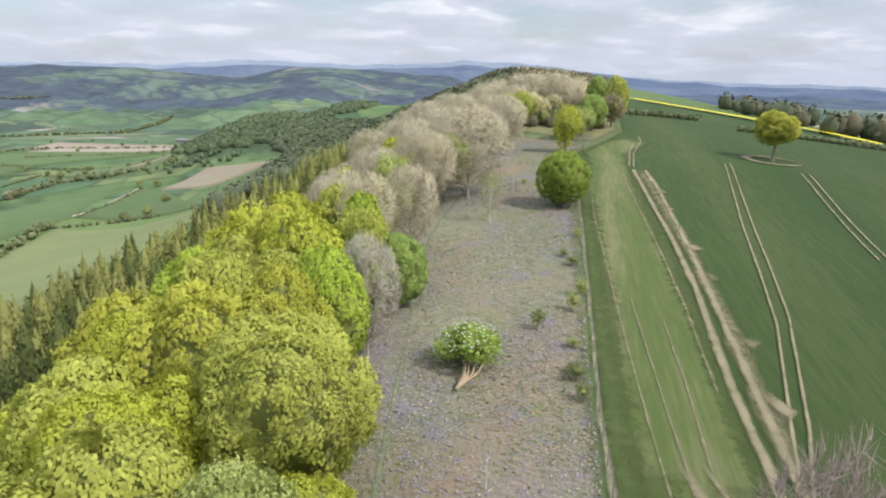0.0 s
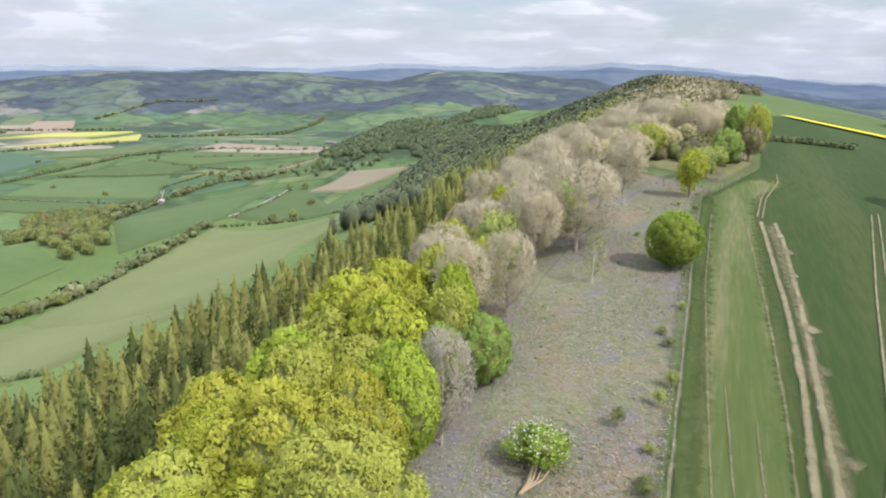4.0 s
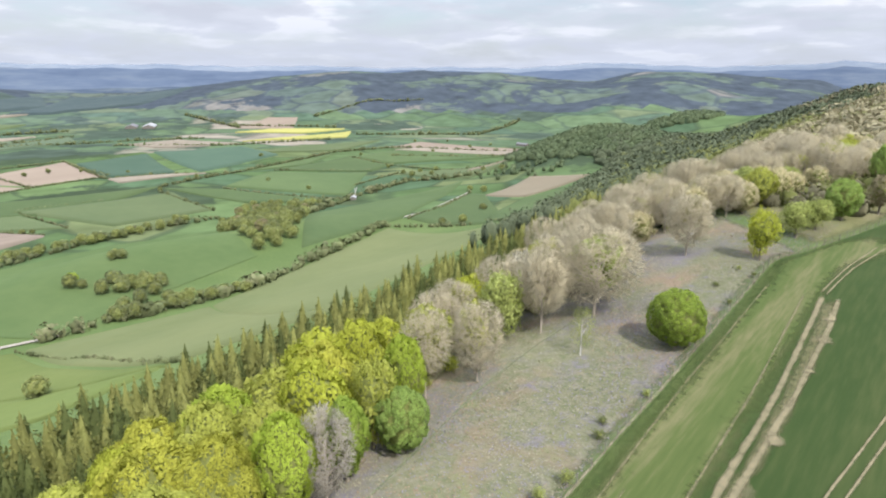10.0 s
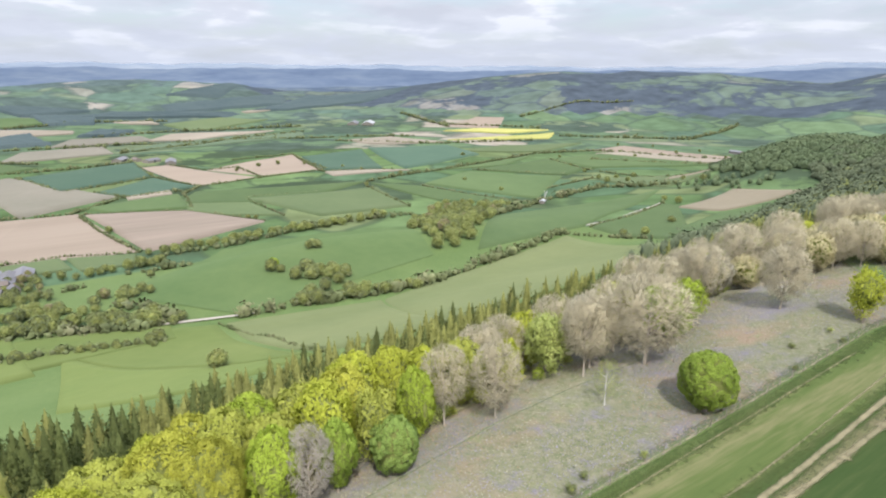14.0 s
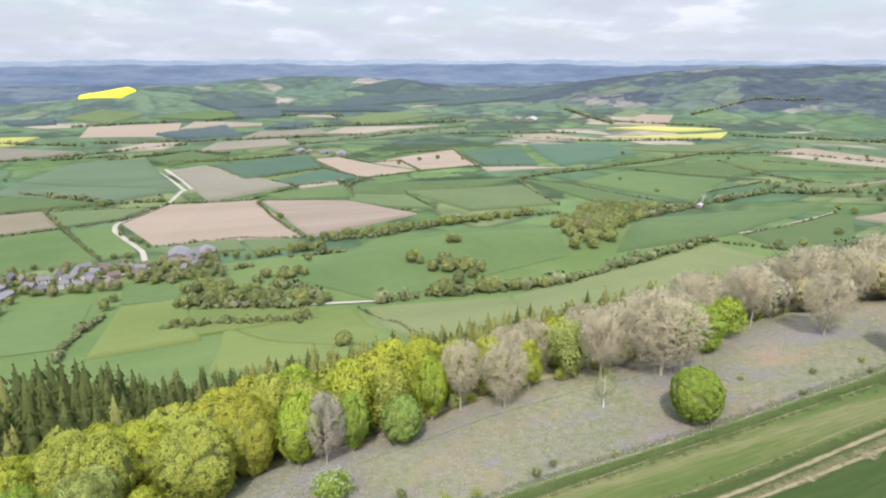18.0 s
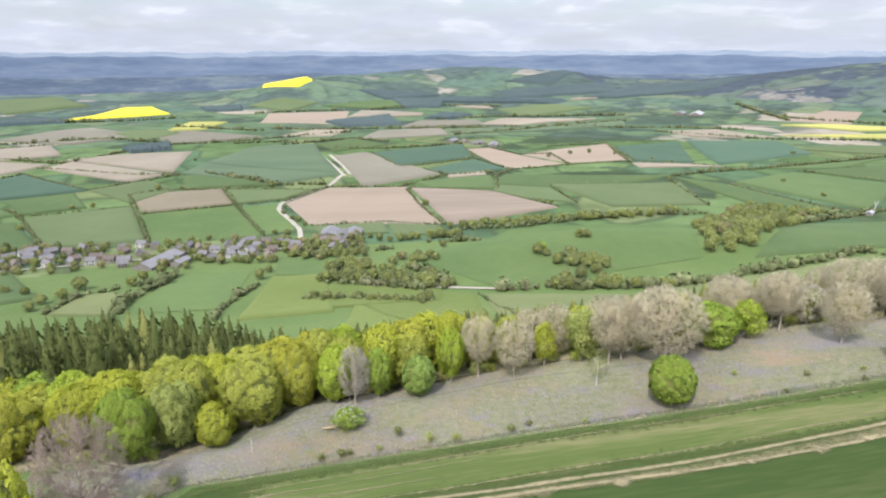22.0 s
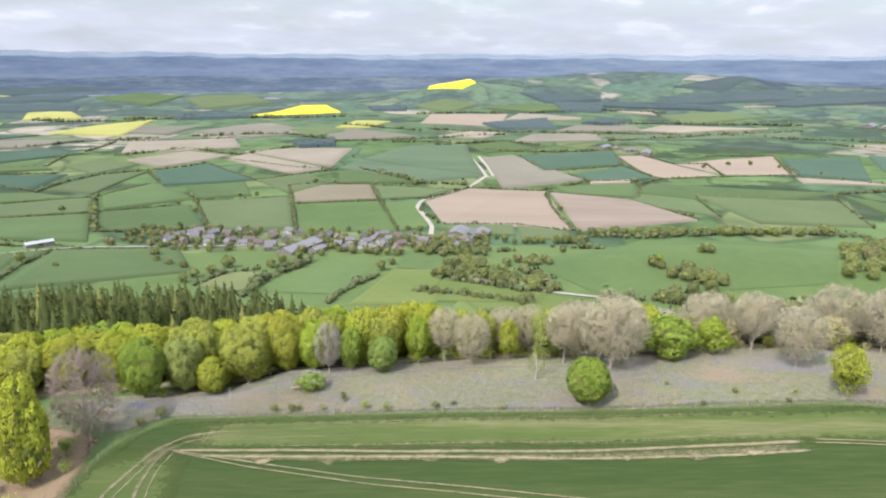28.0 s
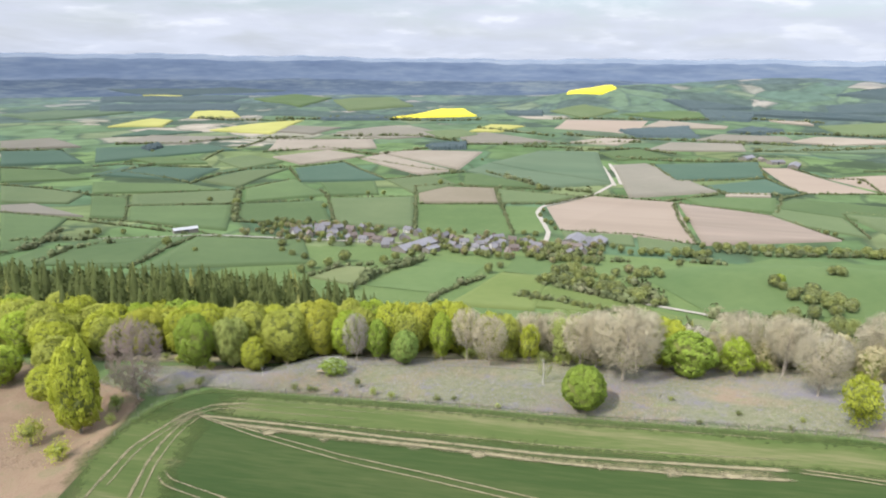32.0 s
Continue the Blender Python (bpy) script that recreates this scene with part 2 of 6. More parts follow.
def meadow_material():
    """Bluebells in drifts over old bracken and green shoots."""
    m = bpy.data.materials.new("bluebell_meadow")
    m.use_nodes = True
    nt = m.node_tree
    N, L = nt.nodes.new, nt.links.new
    bsdf = nt.nodes["Principled BSDF"]
    bsdf.inputs["Roughness"].default_value = 0.95
    bsdf.inputs["Specular IOR Level"].default_value = 0.1
    bsdf.inputs["Diffuse Roughness"].default_value = 1.0
    co = N("ShaderNodeTexCoord")

    def noise_at(scale, detail, lo, hi, rough=0.6):
        n, r = N("ShaderNodeTexNoise"), N("ShaderNodeMapRange")
        n.inputs["Scale"].default_value, n.inputs["Detail"].default_value = scale, detail
        n.inputs["Roughness"].default_value = rough
        r.inputs["From Min"].default_value, r.inputs["From Max"].default_value = lo, hi
        L(co.outputs["Object"], n.inputs["Vector"]); L(n.outputs["Fac"], r.inputs["Value"])
        return r.outputs[0]

    def mixed(f, a, b):
        x = N("ShaderNodeMix"); x.data_type = "RGBA"
        L(f, x.inputs["Factor"])
        for s, v in (("A", a), ("B", b)):
            if isinstance(v, tuple):
                x.inputs[s].default_value = (*v, 1)
            else:
                L(v, x.inputs[s])
        return x.outputs["Result"]

    base = mixed(noise_at(0.9, 6, 0.35, 0.68), (0.142, 0.156, 0.082), (0.225, 0.214, 0.148))
    base = mixed(noise_at(0.11, 7, 0.50, 0.66), base, (0.238, 0.186, 0.130))
    base = mixed(noise_at(0.075, 8, 0.48, 0.66, 0.68), base, (0.182, 0.172, 0.178))
    base = mixed(noise_at(0.3, 8, 0.56, 0.74, 0.7), base, (0.180, 0.165, 0.205))
    base = mixed(noise_at(0.22, 6, 0.60, 0.75), base, (0.17, 0.21, 0.09))
    base = mixed(noise_at(3.0, 4, 0.60, 0.80), base, (0.34, 0.31, 0.24))
    L(base, bsdf.inputs["Base Color"])
    n, bp = N("ShaderNodeTexNoise"), N("ShaderNodeBump")
    n.inputs["Scale"].default_value, n.inputs["Detail"].default_value = 2.2, 6.0
    L(co.outputs["Object"], n.inputs["Vector"])
    bp.inputs["Strength"].default_value, bp.inputs["Distance"].default_value = 0.8, 0.35
    L(n.outputs["Fac"], bp.inputs["Height"]); L(bp.outputs[0], bsdf.inputs["Normal"])
    wear_out(nt, bsdf.outputs[0], co.outputs["Object"])
    return m


M["meadow"] = meadow_material()


def patchwork(name, veil, cell=0.006, soils=True, woods=0.55, haze_tint=(0.12, 0.155, 0.18), wooded=(0.06, 0.085, 0.045), dim=1.0):
    """Distant farmland: a patchwork of fields with hedges between and woods here and there. veil: how much blue-grey
    haze is painted into its colours.
    """
    m = bpy.data.materials.new(name)
    m.use_nodes = True
    nt = m.node_tree
    N, L = nt.nodes.new, nt.links.new
    bsdf = nt.nodes["Principled BSDF"]
    bsdf.inputs["Roughness"].default_value, bsdf.inputs["Specular IOR Level"].default_value = 1.0, 0.0
    co, mp = N("ShaderNodeTexCoord"), N("ShaderNodeMapping")
    mp.inputs["Scale"].default_value, mp.inputs["Rotation"].default_value = (1.0, 1.25, 0.0), (0, 0, 0.4)
    # field bounds that wander
    bend, off = N("ShaderNodeTexNoise"), N("ShaderNodeVectorMath")
    bend.inputs["Scale"].default_value, bend.inputs["Detail"].default_value = 0.004, 2.0
    off.operation, off.inputs[1].default_value = "MULTIPLY_ADD", (130.0, 130.0, 0.0)
    L(co.outputs["Object"], bend.inputs["Vector"]); L(bend.outputs["Color"], off.inputs[0]); L(co.outputs["Object"], off.inputs[2])
    L(off.outputs[0], mp.inputs["Vector"])
    cells, edge = N("ShaderNodeTexVoronoi"), N("ShaderNodeTexVoronoi")
    cells.inputs["Scale"].default_value = edge.inputs["Scale"].default_value = cell
    edge.feature = "DISTANCE_TO_EDGE"
    L(mp.outputs[0], cells.inputs["Vector"]); L(mp.outputs[0], edge.inputs["Vector"])
    sep = N("ShaderNodeSeparateColor")
    L(cells.outputs["Color"], sep.inputs[0])
    ramp = N("ShaderNodeValToRGB")
    ramp.color_ramp.interpolation = "CONSTANT"
    mixed = lambda c: tuple((a * (1 - veil) + b * veil) * dim for a, b in zip(c, haze_tint)) + (1,)
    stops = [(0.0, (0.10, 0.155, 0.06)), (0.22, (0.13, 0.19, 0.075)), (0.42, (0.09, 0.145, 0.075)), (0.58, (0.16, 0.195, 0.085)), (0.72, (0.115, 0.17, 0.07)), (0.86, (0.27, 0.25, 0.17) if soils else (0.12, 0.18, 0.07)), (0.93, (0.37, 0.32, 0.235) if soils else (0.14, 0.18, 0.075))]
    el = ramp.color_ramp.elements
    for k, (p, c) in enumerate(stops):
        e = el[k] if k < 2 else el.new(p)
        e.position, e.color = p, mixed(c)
    L(sep.outputs[0], ramp.inputs[0])
    line = N("ShaderNodeMapRange")
    line.inputs["From Min"].default_value, line.inputs["From Max"].default_value = 0.02, 0.055
    line.inputs["To Min"].default_value, line.inputs["To Max"].default_value = 0.65, 0.0
    L(edge.outputs["Distance"], line.inputs["Value"])
    wood, wr = N("ShaderNodeTexNoise"), N("ShaderNodeMapRange")
    wood.inputs["Scale"].default_value, wood.inputs["Detail"].default_value, wood.inputs["Roughness"].default_value = 0.0034, 9.0, 0.6
    wr.inputs["From Min"].default_value, wr.inputs["From Max"].default_value = woods, woods + 0.025
    L(co.outputs["Object"], wood.inputs["Vector"]); L(wood.outputs["Fac"], wr.inputs["Value"])
    mx = N("ShaderNodeMath"); mx.operation = "MAXIMUM"
    L(line.outputs[0], mx.inputs[0]); L(wr.outputs[0], mx.inputs[1])
    mix = N("ShaderNodeMix"); mix.data_type = "RGBA"
    L(mx.outputs[0], mix.inputs["Factor"]); L(ramp.outputs[0], mix.inputs["A"])
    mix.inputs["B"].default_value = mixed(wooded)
    fine, fr, hs = N("ShaderNodeTexNoise"), N("ShaderNodeMapRange"), N("ShaderNodeHueSaturation")
    fine.inputs["Scale"].default_value, fine.inputs["Detail"].default_value = 0.02, 6.0
    fr.inputs["To Min"].default_value, fr.inputs["To Max"].default_value = 0.45, 1.55
    L(co.outputs["Object"], fine.inputs["Vector"]); L(fine.outputs["Fac"], fr.inputs["Value"])
    L(fr.outputs[0], hs.inputs["Value"]); L(mix.outputs["Result"], hs.inputs["Color"])
    L(hs.outputs[0], bsdf.inputs["Base Color"])
    return m


# blue-grey haze is painted into each belt, stronger with distance
DISTANCES = [patchwork("valley_farmland", 0.05, 0.007, False), patchwork("hazed_farmland", 0.22), patchwork("more_hazed_farmland", 0.38, woods=0.51), patchwork("most_hazed_farmland", 0.52, woods=0.49), patchwork("hazed_wooded_hills", 0.60, 0.0052, True, 0.46, (0.125, 0.148, 0.165), (0.004, 0.014, 0.034), 0.92)]

# ---- the lie of the land ----
CREST_Y = [-2500, -900, -250, -120, -80, -50, -20, 0, 37, 90, 155, 300, 520, 750, 1000, 1400, 2200]
CREST_Z = [-110, -60, -16, -8, -4.6, -2.6, -0.2, 1.0, 4.4, 6.6, 7.9, 9.5, 15, 19, 12, -30, -110]
WEST_S = [-15, 0, 12, 20, 30, 65, 130, 200, 280, 344, 450, 600, 1000, 6000]
WEST_D = [0, 0, -0.3, -1.6, -4.5, -18, -43, -68, -92, -103, -116, -127, -131, -131]
EAST_S = [0, 5, 15, 40, 80, 110, 150, 220, 350, 700, 6000]
EAST_D = [0, -0.2, -0.9, -2.5, -5.4, -8.5, -16, -32, -62, -118, -131]
# hills of the valley and round it: x, y, height, reach across, reach along, turn (degrees)
HILLS = [
    (-450, 130, 14, 70, 120, 10), (-440, 290, 18, 80, 240, 5),
    (-430, 880, 58, 130, 140, 10), (-490, 1420, 40, 110, 130, 20), (-250, 1500, 60, 240, 300, 0), (-900, 2050, 34, 200, 230, 0),
    (-1900, 1950, 42, 260, 380, 40), (-900, 2400, 40, 260, 260, 0), (-1350, 2250, 34, 300, 200, 30),
    (-3150, 560, 122, 520, 800, -9), (-2780, -170, 60, 330, 300, 0),
]
# long wooded ridge beyond the valley: bearing from north towards west (degrees) and the height of its crest
RIDGE_B = [-30, 0, 6, 9, 11, 13, 16, 20.5, 23, 24.5, 26, 28.5, 31, 33, 36, 40, 42.4, 44, 47.5, 50, 53, 55, 58, 62, 68, 80]
RIDGE_Z = [-131, -100, -40, 5, 22, 38, 53, 66, 58, 32, 18, 24, 38, 52, 55, 53, 24, 32, 42, 35, 18, 2, -30, -70, -110, -131]
# far skyline: bearing from north towards west (degrees) and height at the edge of the land
RIM_B = [-180, -100, -60, -25, -8, 2, 5, 8, 11, 16, 20, 24, 27, 31, 36, 50, 75, 90, 105, 112, 120, 130, 150, 180]
RIM_Z = [40, 0, -35, -40, -10, 75, 90, 106, 82, 66, 80, 88, 80, 62, 55, 58, 64, 62, 52, 55, 62, 66, 60, 40]


def smooth(v):
    v = np.clip(v, 0, 1)
    return v * v * (3 - 2 * v)


def table(v, xs, ys):
    """A table read with rounded corners."""
    w = 0.06
    d = np.maximum(np.abs(v) * w, 3.0)
    return (np.interp(v - d, xs, ys) + np.interp(v + d, xs, ys) + 2 * np.interp(v, xs, ys)) / 4


def height(x, y):
    x, y = np.asarray(x, float), np.asarray(y, float)
    c = table(y, CREST_Y, CREST_Z)
    # the crest swings a little to the west as it runs north
    bend = -0.000115 * np.maximum(y - 60, 0) ** 2
    bend = np.where(y > 700, -47.1 - 0.02 * (y - 700), bend)
    u = x - bend
    z = np.where(u < 0, table(-u, WEST_S, WEST_D), table(u, EAST_S, EAST_D))
    z = z + c * (1 - smooth((np.abs(u) - 20) / 420.0))
    # the bank below the field corner falls away
    z = z - 1.5 * smooth((-78 - y) / 8) * smooth((u - 8) / 8) * smooth((60 - u) / 30)
    # the meadow tips westward at its southern end
    z = z - 2.7 * smooth((-54 - y) / 15) * smooth((-u - 2) / 10) * smooth((u + 75) / 40)
    for hx, hy, hh, ra, rl, turn in HILLS:
        a = math.radians(turn)
        dx, dy = x - hx, y - hy
        across, along = dx * math.cos(a) + dy * math.sin(a), -dx * math.sin(a) + dy * math.cos(a)
        z = z + hh * np.exp(-((across / ra) ** 2 + (along / rl) ** 2))
    far = np.hypot(x, y)
    bearing = np.degrees(np.arctan2(-x, y))
    crest = np.interp(bearing, RIDGE_B, RIDGE_Z) + 1.5 * np.sin(bearing * 2.1) + 131
    z = z + crest * (0.86 * np.exp(-((far - 3080) / 380) ** 2) + 0.3 * np.exp(-((far - 2560) / 300) ** 2))
    z = z + 2.5 * np.sin(x * 0.011 + 1.3 * np.sin(y * 0.007)) * np.sin(y * 0.009 + x * 0.003) * smooth((far - 500) / 600)
    rim = np.interp(bearing, RIM_B, RIM_Z) + 4 * np.sin(bearing * 0.55) + 3 * np.sin(bearing * 1.7 + 1) + 1.5 * np.sin(bearing * 4.1)
    k = smooth((far - 3650) / 900)
    return z * (1 - k) + rim * k


def mesh_object(name, verts, faces, mat, parent=None, label="", smooth_faces=False):
    me = bpy.data.meshes.new(name)
    me.from_pydata([tuple(v) for v in verts], [], faces)
    if mat:
        me.materials.append(mat)
    if smooth_faces:
        me.polygons.foreach_set("use_smooth", [True] * len(me.polygons))
    ob = new(name, me)
    if parent:
        ob.parent = parent
    if label:
        ob["label"] = label
    return ob


def grid_faces(nu, nv):
    return [(i * nv + j, i * nv + j + 1, (i + 1) * nv + j + 1, (i + 1) * nv + j) for i in range(nu - 1) for j in range(nv - 1)]


def steps(*spans):
    """Coordinates from spans of (start, end, step)."""
    out = []
    for a, b, s in spans:
        out += list(np.arange(a, b, s))
    return np.array(out + [spans[-1][1]])


gx = steps((-4790, -2700, 70), (-2700, -700, 25), (-700, -120, 8), (-120, -40, 4), (-40, 60, 2), (60, 140, 5), (140, 700, 20), (700, 4790, 90))
gy = steps((-4790, -1500, 70), (-1500, -250, 22), (-250, -110, 7), (-110, 110, 2.5), (110, 300, 6), (300, 1500, 16), (1500, 4790, 70))
GX, GY = np.meshgrid(gx, gy, indexing="ij")
GZ = height(GX, GY)
# the sheet ends in a round rim
far = np.hypot(GX, GY)
keep = far < 4780
ids = -np.ones(GX.shape, int)
ids[keep] = np.arange(keep.sum())
quads = np.stack([ids[:-1, :-1], ids[1:, :-1], ids[1:, 1:], ids[:-1, 1:]], -1).reshape(-1, 4)
quads = quads[(quads >= 0).all(1)]
ground = mesh_object("ground", np.stack([GX[keep], GY[keep], GZ[keep]], -1), quads.tolist(), M["grass"], smooth_faces=True)
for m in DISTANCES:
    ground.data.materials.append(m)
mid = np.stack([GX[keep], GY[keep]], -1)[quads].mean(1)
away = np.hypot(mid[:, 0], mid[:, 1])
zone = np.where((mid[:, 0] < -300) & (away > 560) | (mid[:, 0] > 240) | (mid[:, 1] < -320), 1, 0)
# farther faces take colours with more haze painted in
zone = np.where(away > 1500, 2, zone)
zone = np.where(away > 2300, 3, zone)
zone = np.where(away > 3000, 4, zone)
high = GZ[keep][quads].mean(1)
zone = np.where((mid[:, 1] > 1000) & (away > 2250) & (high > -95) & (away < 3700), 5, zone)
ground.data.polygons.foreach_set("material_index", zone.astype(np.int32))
tagged(ground, "rolling grassy ridge, valley floor and hills", "ground", kind="structure")


def patch(name, corners, mat, lift=0.1, n=(12, 12), label="", category="", wobble=0.0, seed=0, parent=None, skirt=0.0):
    """A parcel of land laid on the ground: four corners, its sides slightly uneven."""
    rng = np.random.default_rng(seed)
    a, b, c, d = [np.array(p, float) for p in corners]
    u, v = np.linspace(0, 1, n[0]), np.linspace(0, 1, n[1])
    if skirt:
        u[1], u[-2], v[1], v[-2] = 0.012, 0.988, 0.012, 0.988
    U, V = np.meshgrid(u, v, indexing="ij")
    P = ((1 - U) * (1 - V))[..., None] * a + (U * (1 - V))[..., None] * b + (U * V)[..., None] * c + ((1 - U) * V)[..., None] * d
    if wobble:
        P = P + rng.normal(0, wobble, P.shape)
    Z = height(P[..., 0], P[..., 1]) + lift
    if skirt:  # the rims run into the ground
        Z[[0, -1], :] -= skirt
        Z[:, [0, -1]] -= skirt
    ob = mesh_object(name, np.concatenate([P, Z[..., None]], -1).reshape(-1, 3), grid_faces(*n), mat, parent, smooth_faces=True)
    if label:
        tagged(ob, label, category, kind="structure")
    return ob


def cover(ob, values):
    """How fully a surface covers what lies under it, corner by corner."""
    a = ob.data.attributes.new("cover", "FLOAT", "POINT")
    a.data.foreach_set("value", np.asarray(values, np.float32).ravel())


def resample(points, step):
    p = np.array(points, float)
    seg = np.hypot(*np.diff(p, axis=0).T)
    s = np.r_[0, np.cumsum(seg)]
    k = max(int(s[-1] / step), 2)
    q = np.linspace(0, s[-1], k + 1)
    return np.stack([np.interp(q, s, p[:, 0]), np.interp(q, s, p[:, 1])], -1)


def ribbon(name, points, width, mat, lift=0.1, step=2.5, ragged=0.15, seed=0, label="", category="", parent=None, curve=True, full=0.75):
    """A track or strip of ground along a line, with uneven edges."""
    rng = np.random.default_rng(seed)
    p = resample(points, step)
    if curve and len(p) > 4:
        for _ in range(2):
            p[1:-1] = (p[:-2] + 2 * p[1:-1] + p[2:]) / 4
    t = np.gradient(p, axis=0)
    t /= np.linalg.norm(t, axis=1)[:, None] + 1e-9
    nrm = np.stack([t[:, 1], -t[:, 0]], -1)
    n_ = rng.normal(0, ragged, (len(p), 2))
    n_[1:-1] = (n_[:-2] + n_[1:-1] + n_[2:]) / 2.2
    w = width / 2 * np.clip(1 + n_, 0.12, 2.2)
    l, r = p - nrm * w[:, :1], p + nrm * w[:, 1:]
    f = np.linspace(-1, 1, 5 if width < 8 else 21)[None, :, None]  # broad strips follow the ground closely
    rows = p[:, None] + np.where(f < 0, (p - l)[:, None] * f, (r - p)[:, None] * f)
    Z = height(rows[..., 0], rows[..., 1]) + lift
    ob = mesh_object(name, np.concatenate([rows, Z[..., None]], -1).reshape(-1, 3), grid_faces(len(p), f.shape[1]), mat, parent, smooth_faces=True)
    ends = np.minimum(np.arange(len(p)), np.arange(len(p))[::-1]) * step / max(min(width, 5) * 2, 1.5)
    cover(ob, np.minimum(ends, 1)[:, None] * np.interp(np.abs(f[:, :, 0]), [0, 0.5, 1], [1.0, 0.75, 0.0]) * full)
    if label:
        tagged(ob, label, category, kind="structure")
    return ob


# meadow on the crest between the wood and the arable field
def strip_between(name, left, right, mat, lift, ny, nx, label, category):
    L_, R_ = resample(left, 1.0), resample(right, 1.0)
    k = np.linspace(0, 1, ny)
    l = np.stack([np.interp(k, np.linspace(0, 1, len(L_)), L_[:, c]) for c in (0, 1)], -1)
    r = np.stack([np.interp(k, np.linspace(0, 1, len(R_)), R_[:, c]) for c in (0, 1)], -1)
    f = np.linspace(0, 1, nx)[None, :, None]
    P = l[:, None] * (1 - f) + r[:, None] * f
    Z = height(P[..., 0], P[..., 1]) + lift
    ob = mesh_object(name, np.concatenate([P, Z[..., None]], -1).reshape(-1, 3), grid_faces(ny, nx), mat, smooth_faces=True)
    i, j = np.meshgrid(np.arange(ny), np.arange(nx), indexing="ij")
    inset = np.minimum(np.minimum(i, ny - 1 - i) / 3.0, np.minimum(j, nx - 1 - j) / 2.0)
    cover(ob, np.clip(inset, 0, 1))
    return tagged(ob, label, category, kind="structure")


strip_between("meadow", [(-9, -100), (-18, -60), (-24, -30), (-30, 5), (-32, 50), (-24, 82)],
              [(9, -79), (3.0, -71), (2.6, -45), (2.5, 0), (2.6, 42), (5.5, 50)], M["meadow"], 0.12, 120, 26,
              "crest meadow of bluebells, dead bracken and thin grass", "meadow")
strip_between("woodland_floor", [(-44, -150), (-48, -60), (-50, 0), (-52, 60), (-60, 140)],
              [(-9, -112), (-17, -58), (-21, -30), (-27, 5), (-28, 60), (-20, 84)], M["litter"], 0.16, 90, 18,
              "brown leaf litter under the ridge wood", "woodland floor")
strip_between("scrub_bank", [(-20, 80), (-14, 110), (-16, 150), (-20, 190)], [(7, 54), (15, 86), (17, 120), (21, 190)], M["bank"], 0.15, 50, 16,
              "scrubby bank of bracken and rough grass beside the field", "scrub")
strip_between("bracken_bank", [(-8, -140), (-2, -110), (4, -92), (8.5, -79.5)],
              [(110, -130), (86, -86), (54, -69), (23, -76)], M["bracken"], 0.18, 40, 30,
              "rust-brown dead bracken at the field corner", "bracken")
# arable field
field = strip_between("arable_field", [(22, -77), (10, -76), (3.4, -70), (2.9, -45), (2.8, 0), (3.0, 42), (7, 54), (15, 84), (17, 120), (22, 170), (30, 300)],
                      [(140, -46), (132, -34), (124, -16), (118, 10), (112, 50), (104, 90), (95, 120), (88, 150), (80, 180), (70, 230), (55, 300)],
                      M["crop"], 0.14, 150, 60, "green field of young cereal with worn wheel tracks", "field")
ribbon("headland", [(8.0, -68), (8.2, -40), (8.0, 0), (8.0, 44), (12, 56), (18, 72)], 10.4, M["headland"], 0.22, 2.0, 0.04, 3,
       "thin yellow-green crop along the field edge", "headland", full=1.0)
# thin corner crop, broadened to paint a sunlit tone into the field's foot
ribbon("headland", [(9, -70), (18, -70.5), (28, -68), (42, -61), (58, -52)], 20.0, M["headland"], 0.215, 2.0, 0.06, 6,
       "thin yellowed crop at the foot of the field", "headland", full=1.1)
ribbon("grass_verge", [(24, -77.5), (14, -77), (7.5, -74.0), (4.2, -69), (3.6, -55), (3.4, -40), (3.3, 0), (3.4, 40)], 2.2, M["verge"], 0.27, 2.0, 0.2, 4,
       "green grass verge beside the field fence", "verge", full=0.45)
ribbon("meadow_path", [(-10.4, -66), (-11.2, -56), (-12.9, -42.5), (-14.6, -30), (-15.9, -20.7), (-16.4, -6), (-15.5, 8)], 0.5, M["path_grass"], 0.2, 1.5, 0.3, 5,
       "thin mown green path through the meadow", "path", full=0.55)
# wheel tracks and bare soil in the crop
TRACKS = [
    ([(12.4, -66), (12.6, -45), (13.4, -28), (13.5, -6), (12.9, 12), (12.3, 30)], 0.8, 0.34),
    ([(13.8, -62), (14.6, -30), (15.2, -4), (15.1, 19), (14.4, 30)], 0.8, 0.5),
    ([(11.3, -50), (11.5, -33), (11.2, -8), (9.9, 29)], 0.28, 0.6),
    ([(12.6, -66), (16.6, -52), (21.0, -32), (25.4, -2), (32.4, 46)], 0.3, 0.3),
    ([(12.2, -67), (15.0, -54), (19.3, -34.5), (24.0, -2), (31.2, 45)], 0.3, 0.3),
    ([(12.6, 30), (14.0, 46), (17.5, 66), (18.0, 78)], 0.3, 0.4),
    ([(11.8, 30), (13.2, 46), (15.8, 64)], 0.3, 0.4),
]
